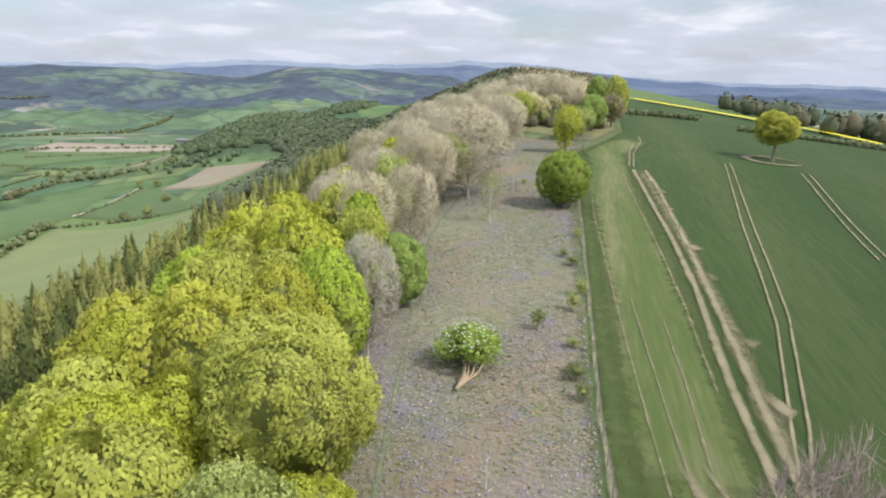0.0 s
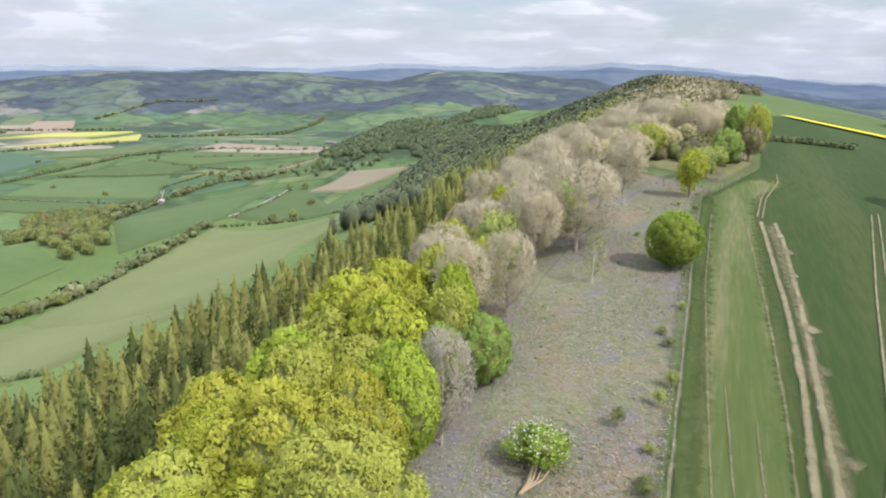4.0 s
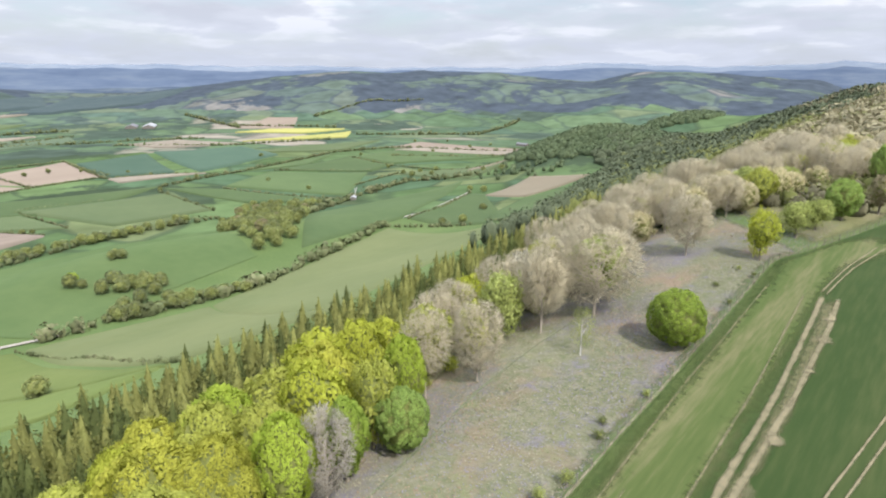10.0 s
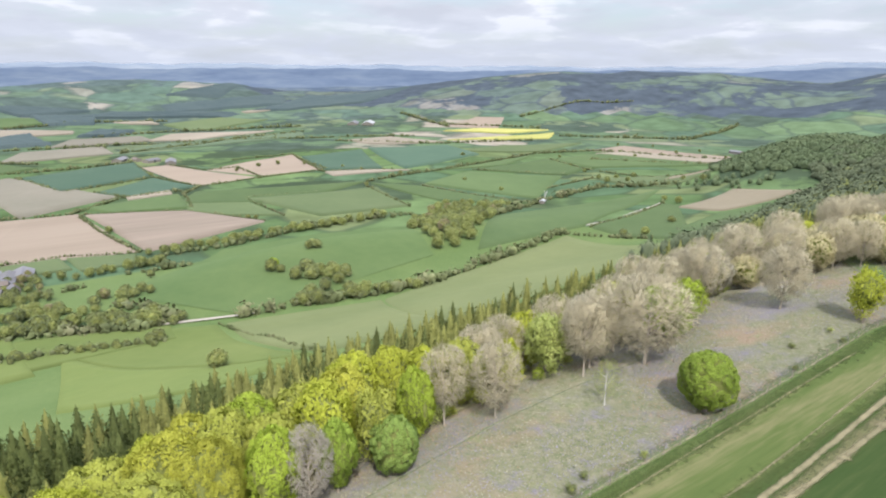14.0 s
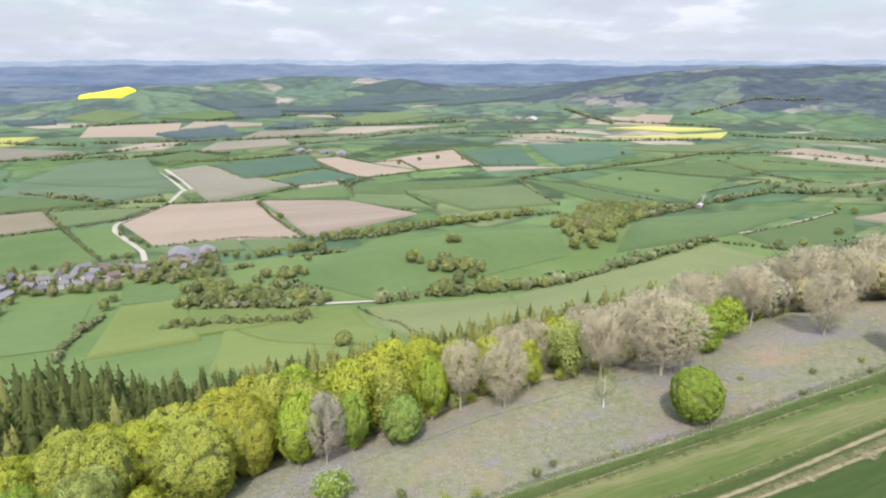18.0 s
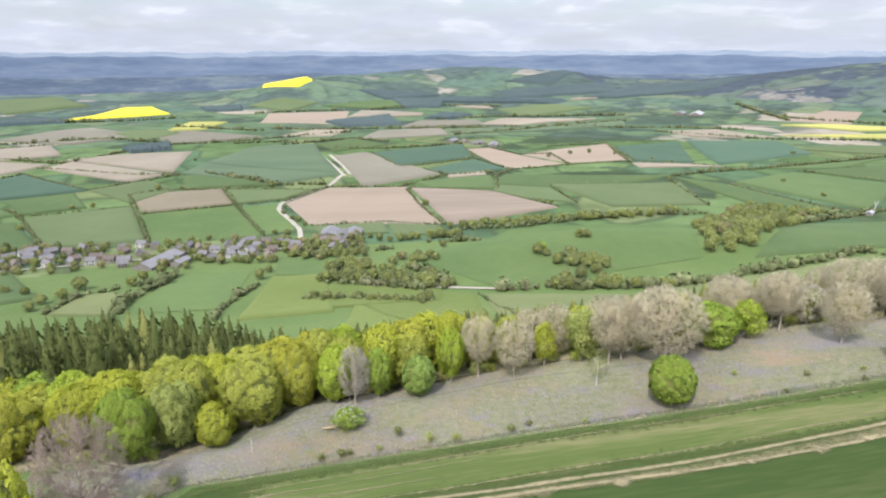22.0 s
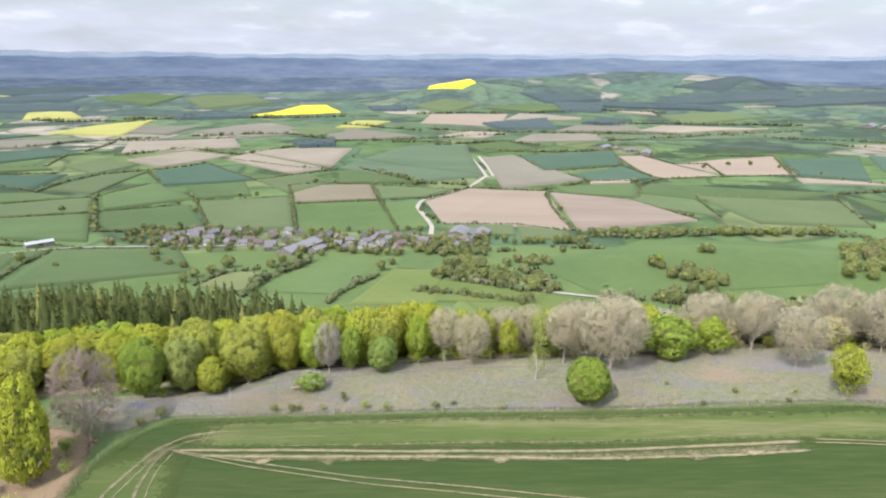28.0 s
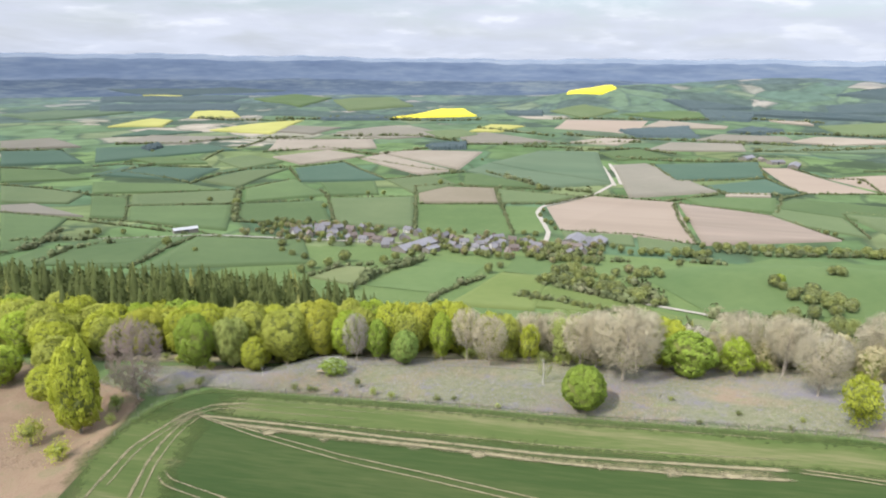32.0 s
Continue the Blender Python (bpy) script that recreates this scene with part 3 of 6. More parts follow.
TRACKS += [
    ([(38.5, -12), (41.3, 12), (45.4, 41)], 0.35, 0.4),
    ([(37.2, -12), (40.0, 12), (44.0, 41)], 0.3, 0.4),
    ([(6.3, -64), (5.6, -49), (5.0, -31), (4.3, -5), (4.6, 30)], 0.22, 0.6),
    ([(7.6, -62), (7.0, -45), (6.5, -30)], 0.2, 0.7),
    ([(9.0, -60), (9.2, -48), (9.0, -36)], 0.25, 0.8),
    ([(7.0, -58), (8.8, -65.2), (12.4, -68.7), (18.4, -70.2), (23, -71.2), (34.6, -69.3), (46, -65)], 0.8, 0.5),
    ([(8.4, -58), (10.2, -64.4), (13.2, -67.4), (18.4, -68.6), (24, -69.4), (34, -67.4)], 0.4, 0.5),
    ([(11.6, -66.6), (16, -67.3), (21, -66.9), (26.7, -65.4), (36, -61.5), (46, -57)], 0.7, 0.5),
    ([(12.5, -65.2), (17, -65.8), (22, -65.0), (27.4, -63.4), (36, -59.6)], 0.4, 0.5),
    ([(27.6, -61.5), (29.6, -58.7), (32, -47.3), (36, -34)], 0.35, 0.4),
    ([(29.2, -61.5), (31.2, -58.5), (33.6, -47), (37.5, -34)], 0.35, 0.4),
    ([(10.8, -64.5), (12.2, -67.4), (15.5, -68.2), (18.5, -68.4)], 3.0, 0.5),
]
for i, (line, w, rag) in enumerate(TRACKS):
    full = 0.5 if 9 <= i <= 11 or i == 2 else 0.58 if i >= 12 else 0.8
    t = ribbon("wheel_track", line, w * 1.25, M["dust"], 0.29 + 0.003 * i, 0.9, rag * 0.4, 20 + i, full=full)
    tagged(t, "dry tan wheel track worn through the crop", "track", "wheel tracks in the field", "structure")
ribbon("worn_strip", [(13.9, -60), (14.4, -45), (14.8, -28), (14.9, -6), (14.4, 12), (13.8, 30)], 2.2, M["worn_crop"], 0.275, 1.2, 0.25, 57, "strip of thin yellowed crop beside the wheel track", "track", full=0.7)
BARE = [(15.0, 14, 0.7, 2.0), (15.1, 4, 0.55, 1.8), (15.3, -5, 0.65, 2.2), (15.5, -14, 0.5, 2.0), (15.6, -24, 0.55, 1.6), (15.8, -40, 0.6, 1.8), (15.4, -50, 0.6, 2.6), (14.7, 22, 0.45, 2.6)]
for i, (x, y, w, l) in enumerate(BARE):
    t = ribbon("bare_patch", [(x - 0.5, y - l), (x, y - l / 2), (x + 0.2, y), (x - 0.2, y + l / 2), (x - 0.6, y + l)], w * 2.6, M["dust"], 0.35 + 0.003 * i, 0.6, 0.55, 60 + i, full=1.1)
    tagged(t, "scalloped patch of bare dry soil in the crop", "bare patch", "bare patches in the crop", "structure")

# ---- trees ----
def quads_mesh(name, centre, normal, size, rng, mat, extra=None, aspect=1.0, soft=None, inner=None):
    """Many small leaf clumps: four-cornered, bent along the middle; soft: the outward way of the mass that each belongs to."""
    n = len(centre)
    a = np.cross(normal, rng.normal(size=(n, 3)))
    a /= np.linalg.norm(a, axis=1)[:, None] + 1e-9
    b = np.cross(normal, a)
    s = size[:, None]
    bend = normal * s * 0.28
    v = np.stack([centre - a * s, centre - b * s * 0.62 * aspect + bend, centre + a * s, centre + b * s * 0.62 * aspect + bend], 1).reshape(-1, 3)
    i = np.arange(n) * 4
    f = np.concatenate([np.stack([i, i + 1, i + 3], -1), np.stack([i + 1, i + 2, i + 3], -1)])
    if extra:
        ev, ef, en = extra
        f = np.concatenate([f, np.asarray(ef) + len(v)])
        v = np.concatenate([v, ev])
    me = bpy.data.meshes.new(name)
    me.from_pydata(v.tolist(), [], f.tolist())
    me.materials.append(mat)
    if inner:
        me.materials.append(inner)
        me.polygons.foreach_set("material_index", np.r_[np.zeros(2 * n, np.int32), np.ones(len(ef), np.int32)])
    if soft is not None:
        me.polygons.foreach_set("use_smooth", [True] * len(me.polygons))
        me.normals_split_custom_set_from_vertices(np.concatenate([np.repeat(soft, 4, axis=0), en]).tolist())
    return me


def ball(centre, r, rng, nu=7, nv=5, rough=0.18):
    """A lumpy closed ball: its corners and triangles."""
    v = [[0, 0, 1.0]]
    for j in range(1, nv):
        for i in range(nu):
            p, q = math.pi * j / nv, 2 * math.pi * (i + 0.5 * (j % 2)) / nu
            v.append([math.sin(p) * math.cos(q), math.sin(p) * math.sin(q), math.cos(p)])
    v.append([0, 0, -1.0])
    v = np.array(v)
    v = v * (1 + rng.normal(0, rough, (len(v), 1)))
    f = [(0, 1 + i, 1 + (i + 1) % nu) for i in range(nu)]
    for j in range(nv - 2):
        for i in range(nu):
            a, b = 1 + j * nu + i, 1 + j * nu + (i + 1) % nu
            f += [(a, a + nu, b), (b, a + nu, b + nu)]
    last = len(v) - 1
    f += [(last, last - nu + (i + 1) % nu, last - nu + i) for i in range(nu)]
    return v * np.asarray(r) + centre, f


def crown_mesh(name, seed, masses=9, lobes=70, leaves=3400, size=0.03, mat=None, low=0.02, taper=0.0, big=0.17, small=0.075, loose=0.05, rings=(22, 15), core=0.93, wild=0.75):
    """A leafy crown one unit wide and one high, standing on z = 0: a dome of rounded masses, each with knobs, all over clad in leaf clumps."""
    rng = np.random.default_rng(seed)
    unit = lambda v: v / (np.linalg.norm(v, axis=-1, keepdims=True) + 1e-9)

    def spread(n, shake):
        k = np.arange(n)
        z, a = 1 - 2 * (k + 0.5) / n, k * 2.399 + rng.uniform(0, 6)
        d = np.stack([np.sqrt(1 - z * z) * np.cos(a), np.sqrt(1 - z * z) * np.sin(a), z], -1)
        return unit(d + rng.normal(0, shake, d.shape))

    heads, knobs = spread(masses, 0.25), spread(lobes, 0.12)
    hw, kw = 2.35 / math.sqrt(masses), 2.4 / math.sqrt(lobes)
    hs, ks = rng.uniform(0.35, 1.0, masses), rng.uniform(0.4, 1.0, lobes)

    def surface(d):
        """How far the crown reaches each way, and the way that its skin faces there."""
        a = np.sqrt(np.maximum(2 - 2 * d @ heads.T, 0)) / hw
        b = np.sqrt(np.maximum(2 - 2 * d @ knobs.T, 0)) / kw
        A, B = hs * np.sqrt(np.maximum(1 - a * a, 0)), ks * np.sqrt(np.maximum(1 - b * b, 0))
        ai, bi = A.argmax(1), B.argmax(1)
        r = 1 - big - small + big * A.max(1) + small * B.max(1)
        n = unit(d * 1.0 + (d - heads[ai]) * 1.5 * (big / 0.17) + (d - knobs[bi]) * 2.6 * (small / 0.075))
        return r, n

    def box(q):
        q = q * np.stack([1 - taper * (q[..., 2] + 1) / 2] * 2 + [np.ones(q.shape[:-1])], -1)
        return np.stack([q[..., 0] * 0.5, q[..., 1] * 0.5, low + (1 - low) * (q[..., 2] + 1) / 2], -1)

    # leaves crowd on the knobs and leave dim clefts between them
    d = unit(rng.normal(size=(int(leaves * 1.4), 3)) + np.array([0, 0, 0.16]))
    near = np.sqrt(np.maximum(2 - 2 * d @ knobs.T, 0)).min(1) / kw
    d = d[np.argsort(near + rng.normal(0, 0.25, len(d)))[:leaves]]
    r, n = surface(d)
    p = d * (r * (1 - np.abs(rng.normal(0, loose, leaves)) * 0.8 + np.maximum(rng.normal(-0.02, loose * 0.7, leaves), 0)))[:, None]
    nrm = unit(n + rng.normal(0, wild * 0.55, n.shape))
    soft = unit(n * 0.62 + nrm * 0.55 + d * 0.15 + np.array([0, 0, 0.12]))
    # the inside of the crown: a core whose darker green paints in shade
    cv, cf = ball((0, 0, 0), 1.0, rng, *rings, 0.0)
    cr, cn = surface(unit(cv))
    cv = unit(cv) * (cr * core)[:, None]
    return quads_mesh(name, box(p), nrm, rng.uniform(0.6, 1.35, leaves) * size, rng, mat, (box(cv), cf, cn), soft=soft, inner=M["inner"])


def tube(points, radii, sides=6):
    """A tapered limb through the points: corners and faces."""
    p = np.array(points, float)
    t = np.gradient(p, axis=0)
    t /= np.linalg.norm(t, axis=1)[:, None] + 1e-9
    ref = np.array([0.31, 0.95, 0.05])
    a = np.cross(t, ref); a /= np.linalg.norm(a, axis=1)[:, None] + 1e-9
    b = np.cross(t, a)
    q = np.linspace(0, 2 * math.pi, sides, endpoint=False)
    v = p[:, None] + np.asarray(radii)[:, None, None] * (a[:, None] * np.cos(q)[None, :, None] + b[:, None] * np.sin(q)[None, :, None])
    f = []
    for i in range(len(p) - 1):
        for k in range(sides):
            f.append((i * sides + k, i * sides + (k + 1) % sides, (i + 1) * sides + (k + 1) % sides, (i + 1) * sides + k))
    return v.reshape(-1, 3), f


class Joined:
    """Gathers corners and faces into one mesh."""

    def __init__(self):
        self.v, self.f, self.n = [], [], 0

    def add(self, v, f):
        self.v.append(np.asarray(v))
        self.f += [tuple(int(k) + self.n for k in t) for t in f]
        self.n += len(v)
        return self

    def mesh(self, name, mat, smooth_faces=False):
        me = bpy.data.meshes.new(name)
        me.from_pydata(np.concatenate(self.v).tolist(), [], self.f)
        if mat:
            me.materials.append(mat)
        if smooth_faces:
            me.polygons.foreach_set("use_smooth", [True] * len(me.polygons))
        return me


def trunk_mesh(name, seed, mat, limbs=5, girth=0.03, upto=0.6):
    """Trunk and main limbs of a leafy tree one unit high and one wide."""
    rng = np.random.default_rng(seed)
    j = Joined()
    top = np.array([rng.normal(0, 0.02), rng.normal(0, 0.02), upto])
    j.add(*tube([(0, 0, -0.04), (0, 0, 0.02), top * 0.5, top], [girth * 1.5, girth * 1.1, girth * 0.8, girth * 0.35], 7))
    for k in range(limbs):
        a = 2 * math.pi * (k + rng.random() * 0.6) / limbs
        h = upto * rng.uniform(0.4, 0.85)
        base = top * (h / upto)
        e = base + np.array([math.cos(a) * 0.3, math.sin(a) * 0.3, rng.uniform(0.12, 0.3)])
        j.add(*tube([base, base * 0.6 + e * 0.4 + (0, 0, -0.02), e], [girth * 0.5, girth * 0.35, girth * 0.1], 5))
    return j.mesh(name, mat, True)


def bare_meshes(seed, mat_bark, mat_twig, limbs=15, clusters=1400, twigs=11, girth=0.017, fork=0.1, low=0.12, twig_len=0.065, width=0.0021):
    """A leafless tree one unit high and wide: the trunk with its limbs, and the fine twigs that fill a rounded crown."""
    rng = np.random.default_rng(seed)
    unit = lambda v: v / (np.linalg.norm(v, axis=-1, keepdims=True) + 1e-9)
    wood, fine = Joined(), Joined()
    top = np.array([rng.normal(0, 0.02), rng.normal(0, 0.02), 0.74])
    wood.add(*tube([(0, 0, -0.03), (0, 0, 0.01), top * 0.45, top], [girth * 1.4, girth, girth * 0.7, girth * 0.15], 7))
    along = []
    mid_z, half = (1 + low) / 2, (1 - low) / 2
    for k in range(limbs):
        a = 2 * math.pi * (k * 0.382 + rng.random() * 0.1)
        h = fork + 0.46 * (k + rng.random()) / limbs
        base = top * (h / 0.74)
        ez = min(h + rng.uniform(0.25, 0.45), 0.9)
        out = 0.42 * math.sqrt(max(1 - ((ez - mid_z) / half) ** 2, 0.08)) * rng.uniform(0.8, 1.0)
        e = np.array([math.cos(a) * out, math.sin(a) * out, ez])
        m = base * 0.5 + e * 0.5 + np.array([math.cos(a), math.sin(a), -0.4]) * 0.05
        g = girth * (0.5 - 0.3 * h)
        wood.add(*tube([base, m, e], [g, g * 0.6, g * 0.12], 5))
        for f in np.linspace(0.25, 1, 9):
            along.append(base * (1 - f) ** 2 + m * 2 * f * (1 - f) + e * f * f)
    along = np.array(along)
    # twig ends crowd towards the rounded skin of the crown, in a few heads
    heads = unit(rng.normal(size=(11, 3)) + np.array([0, 0, 0.5]))
    way = unit(rng.normal(size=(clusters, 3)) + np.array([0, 0, 0.15]))
    reach = 0.84 + 0.16 * np.sqrt(np.maximum(1 - ((2 - 2 * way @ heads.T) / 0.7), 0)).max(1)
    spot = way * reach[:, None] * (rng.random((clusters, 1)) ** 0.22) * np.array([0.47, 0.47, half * 0.96]) + np.array([0, 0, mid_z])
    near = along[np.argmin(np.linalg.norm(spot[:, None] - along[None], axis=2) + 0.25 * np.maximum(along[None, :, 2] - spot[:, None, 2], 0), axis=1)]
    c0, c1, w = [near], [spot], [np.full(clusters, width * 1.2)]
    for _ in range(twigs):
        f = rng.uniform(0.45, 1.0, (clusters, 1))
        s0 = near * (1 - f) + spot * f
        d = unit(unit(spot - near) * 0.5 + way * 0.6 + rng.normal(size=spot.shape) * 0.55 + np.array([0, 0, 0.25]))
        c0.append(s0); c1.append(s0 + d * twig_len * rng.uniform(0.45, 1.15, (clusters, 1))); w.append(np.full(clusters, width))
    c0, c1, w = np.concatenate(c0), np.concatenate(c1), np.concatenate(w)
    # twigs are round: they take the light of the side of the crown on which they stand
    mid = (c0 + c1) / 2
    soft = unit((mid - (0, 0, mid_z)) * (1, 1, 1.15) + np.array([0, 0, 0.1]))
    soft = unit(soft + rng.normal(0, 0.12, soft.shape))
    side = unit(np.cross(c1 - c0, soft) + rng.normal(0, 0.35, c0.shape))
    turn = (np.cross(side, c1 - c0) * soft).sum(1) < 0
    side[turn] *= -1
    v = np.stack([c0 - side * w[:, None], c0 + side * w[:, None], c1], 1).reshape(-1, 3)
    fine.add(v, np.arange(len(v)).reshape(-1, 3).tolist())
    me = fine.mesh("twigs", mat_twig, True)
    me.normals_split_custom_set_from_vertices(np.repeat(soft, 3, axis=0).tolist())
    return wood.mesh("limbs", mat_bark, True), me


def conifer_mesh(name, seed, mat, sprays=620, size=0.043):
    """A spruce one unit high and one wide: boughs in drooping whorls, clad in small sprays of needles."""
    rng = np.random.default_rng(seed)
    unit = lambda v: v / (np.linalg.norm(v, axis=-1, keepdims=True) + 1e-9)
    wide = lambda h: 0.5 * np.clip(1 - h, 0, 1) ** 0.9 + 0.012
    h = 1 - np.sqrt(rng.random(sprays)) * 0.985
    a = rng.uniform(0, 2 * math.pi, sprays)
    whorl = (h * 13 + 0.25 * np.sin(a * 3 + seed)) % 1.0
    lean = 1 + 0.16 * np.sin(a * 2 + seed * 1.7) + 0.1 * np.sin(a * 5 + h * 9)
    r = wide(h) * (1.15 - 0.55 * whorl) * lean * rng.uniform(0.72, 1.12, sprays)
    out = np.stack([np.cos(a), np.sin(a), np.zeros(sprays)], -1)
    p = out * r[:, None] + np.stack([np.zeros(sprays), np.zeros(sprays), h], -1)
    n = unit(out * 0.75 + np.array([0, 0, 0.7]) + rng.normal(0, 0.4, out.shape))
    soft = unit(out * 0.9 + np.stack([np.zeros(sprays), np.zeros(sprays), 1.0 - 0.85 * whorl], -1) + rng.normal(0, 0.35, out.shape))
    ring = [(0.45, 0.0), (0.5, 0.1), (0.5, 0.45), (0.5, 0.78), (0.0, 1.02)]
    q = np.linspace(0, 2 * math.pi, 8, endpoint=False)
    cv = np.array([(k * wide(z) * math.cos(c), k * wide(z) * math.sin(c), z) for k, z in ring for c in q])
    cn = np.array([(math.cos(c) * 0.9, math.sin(c) * 0.9, 0.5) for _ in ring for c in q])
    cf = [t for i in range(4) for k in range(8) for t in ((i * 8 + k, i * 8 + (k + 1) % 8, (i + 1) * 8 + k), (i * 8 + (k + 1) % 8, (i + 1) * 8 + (k + 1) % 8, (i + 1) * 8 + k))]
    return quads_mesh(name, p, n, rng.uniform(0.6, 1.3, sprays) * size * (0.55 + 0.6 * (1 - h)), rng, mat, (cv, cf, unit(cn)), soft=soft)


CROWNS = {
    "finest": [crown_mesh("crown", 25 + k, 12, 380, 22000, 0.0104, M["leaf_lime"], big=0.22, small=0.10, loose=0.06, core=0.82, rings=(30, 20)) for k in range(4)],
    "fine": [crown_mesh("crown", 21 + k, 12, 300, 12000, 0.0142, M["leaf_lime"], big=0.22, small=0.11, loose=0.05, core=0.80, rings=(26, 18)) for k in range(4)],
    "round": [crown_mesh("crown", 11 + k, 12, 220, 7500, 0.018, M["leaf_lime"], big=0.23, small=0.12, loose=0.06, core=0.80) for k in range(4)],
    "tall": [crown_mesh("crown", 31 + k, 13, 200, 7500, 0.018, M["leaf_lime"], taper=0.14, big=0.24, small=0.13, loose=0.07, core=0.80) for k in range(3)],
    "dense": [crown_mesh("crown", 41 + k, 15, 190, 13000, 0.0150, M["leaf_deep"], taper=0.1, big=0.12, small=0.11, loose=0.045, core=0.82) for k in range(2)],
    "broken": [crown_mesh("crown", 51 + k, 11, 80, 3000, 0.022, M["leaf_lime"], big=0.42, small=0.16, loose=0.16, rings=(14, 10), core=0.70) for k in range(3)],
    "light": [crown_mesh("crown", 61 + k, 11, 150, 3800, 0.0235, M["leaf_lime"], big=0.24, small=0.13, loose=0.09, rings=(16, 11), core=0.80) for k in range(4)],
    "far": [crown_mesh("crown", 71 + k, 7, 30, 480, 0.052, M["copse"], rings=(9, 6), low=0.0, big=0.32, small=0.12, core=0.78) for k in range(5)],
    "shrub": [crown_mesh("crown", 81 + k, 7, 30, 900, 0.026, M["leaf_olive"], low=0.0, big=0.5, small=0.16, loose=0.3, rings=(9, 6), core=0.5) for k in range(3)],
}
TRUNKS = [trunk_mesh("trunk", 5 + k, M["bark"]) for k in range(2)]
BARES = [bare_meshes(101, M["bark_grey"], M["twig"]), bare_meshes(102, M["bark_grey"], M["twig"], limbs=13, clusters=1250, fork=0.16, low=0.22),
         bare_meshes(103, M["bark_grey"], M["twig_grey"], limbs=17, clusters=1450, twigs=11, low=0.06, fork=0.08, twig_len=0.06),
         bare_meshes(105, M["bark_grey"], M["twig_brown"], limbs=19, clusters=900, twigs=22, low=0.04, fork=0.07, twig_len=0.06, width=0.0017)]
CONIFERS = [conifer_mesh("crown", 201 + k, M["needle"]) for k in range(3)]
FAR_CONIFERS = [conifer_mesh("crown", 211 + k, M["needle"], 200, 0.065) for k in range(3)]
STEM = trunk_mesh("trunk", 9, M["bark"], 0, 0.02, 0.9)


def put_part(name, mesh, thing, mat=None, label=""):
    ob = new(name, mesh)
    ob.parent = thing
    if mat:
        ob.material_slots[0].link = "OBJECT"
        ob.material_slots[0].material = mat
    if label:
        ob["label"] = label
    return ob


def stand(name, x, y, w, h, turn, label, category, group="", sink=0.0):
    e = new(name)
    e.empty_display_size = 0.5
    e.matrix_world = Matrix.LocRotScale((x, y, float(height(x, y)) + 0.1 - sink), Euler((0, 0, turn)), (w, w, h))
    return tagged(e, label, category, group)


tree_count = [0]


def leafy(x, y, w, h, mat, form="round", label="leafy tree", name="tree", category="tree", group="", trunk=True):
    tree_count[0] += 1
    k = tree_count[0]
    e = stand(name, x, y, w, h, k * 2.399, label, category, group)
    if trunk:
        put_part("trunk", TRUNKS[k % 2], e)
    put_part("crown", CROWNS[form][k % len(CROWNS[form])], e, M[mat])
    return e


def bare(x, y, w, h, kind=0, mat=None, label="leafless tree with pale twigs", group=""):
    tree_count[0] += 1
    limbs, twigs = BARES[kind]
    e = stand("bare_tree", x, y, w, h, tree_count[0] * 2.399, label, "tree", group)
    e.scale = (w, w, h)
    put_part("trunk", limbs, e)
    put_part("crown", twigs, e, M[mat] if mat else None)
    return e


def conifer(x, y, w, h, mat="needle", label="dark green spruce in the hillside plantation", group="plantation spruces"):
    tree_count[0] += 1
    k = tree_count[0]
    e = stand("spruce_tree", x, y, w, h, k * 2.399, label, "tree", group)
    put_part("trunk", STEM, e)
    put_part("crown", CONIFERS[k % 3], e, M[mat])
    return e

# ---- trees of the crest ----
YG, SY, OL = "yellow-green spring tree at the wood edge", "fresh green tree at the wood edge", "olive-green tree in young leaf at the wood edge"
EDGE = [  # x, y, width, height, leaves, form, label
    (19.0, -86.0, 11.0, 21.0, "leaf_yellow", "tall", "tall bright lime-green tree at the field corner"),
    (-8.6, -81.6, 9.8, 13.0, "leaf_green", "finest", SY), (-12.8, -75.6, 8.8, 12.2, "leaf_pale", "finest", "pale grey-green tree at the wood edge"),
    (-12.2, -69.4, 7.4, 7.6, "leaf_yellow", "finest", "small bright yellow-green tree at the wood edge"),
    (-15.4, -63.6, 12.0, 13.4, "leaf_olive", "finest", OL), (-18.6, -56.6, 8.6, 12.2, "leaf_amber", "finest", "amber-tinged oak coming into leaf"),
    (-17.4, -50.6, 7.4, 11.0, "leaf_lime", "fine", YG), (-16.6, -43.4, 5.4, 9.8, "leaf_green", "tall", "narrow fresh green tree beside a bare tree"),
    (-15.1, -36.9, 6.6, 7.6, "leaf_deep", "dense", "dense deep green tree at the meadow's edge"), (-18.6, -37.5, 7.0, 11.3, "leaf_olive", "broken", OL),
    (-20.2, -30.6, 6.0, 11.2, "leaf_lime", "tall", YG), (-22.8, -13.0, 5.4, 9.6, "leaf_yellow", "broken", YG),
    (-23.0, -6.0, 8.0, 11.4, "leaf_pale", "broken", "thinly leaved grey-green tree with ivy"),
]
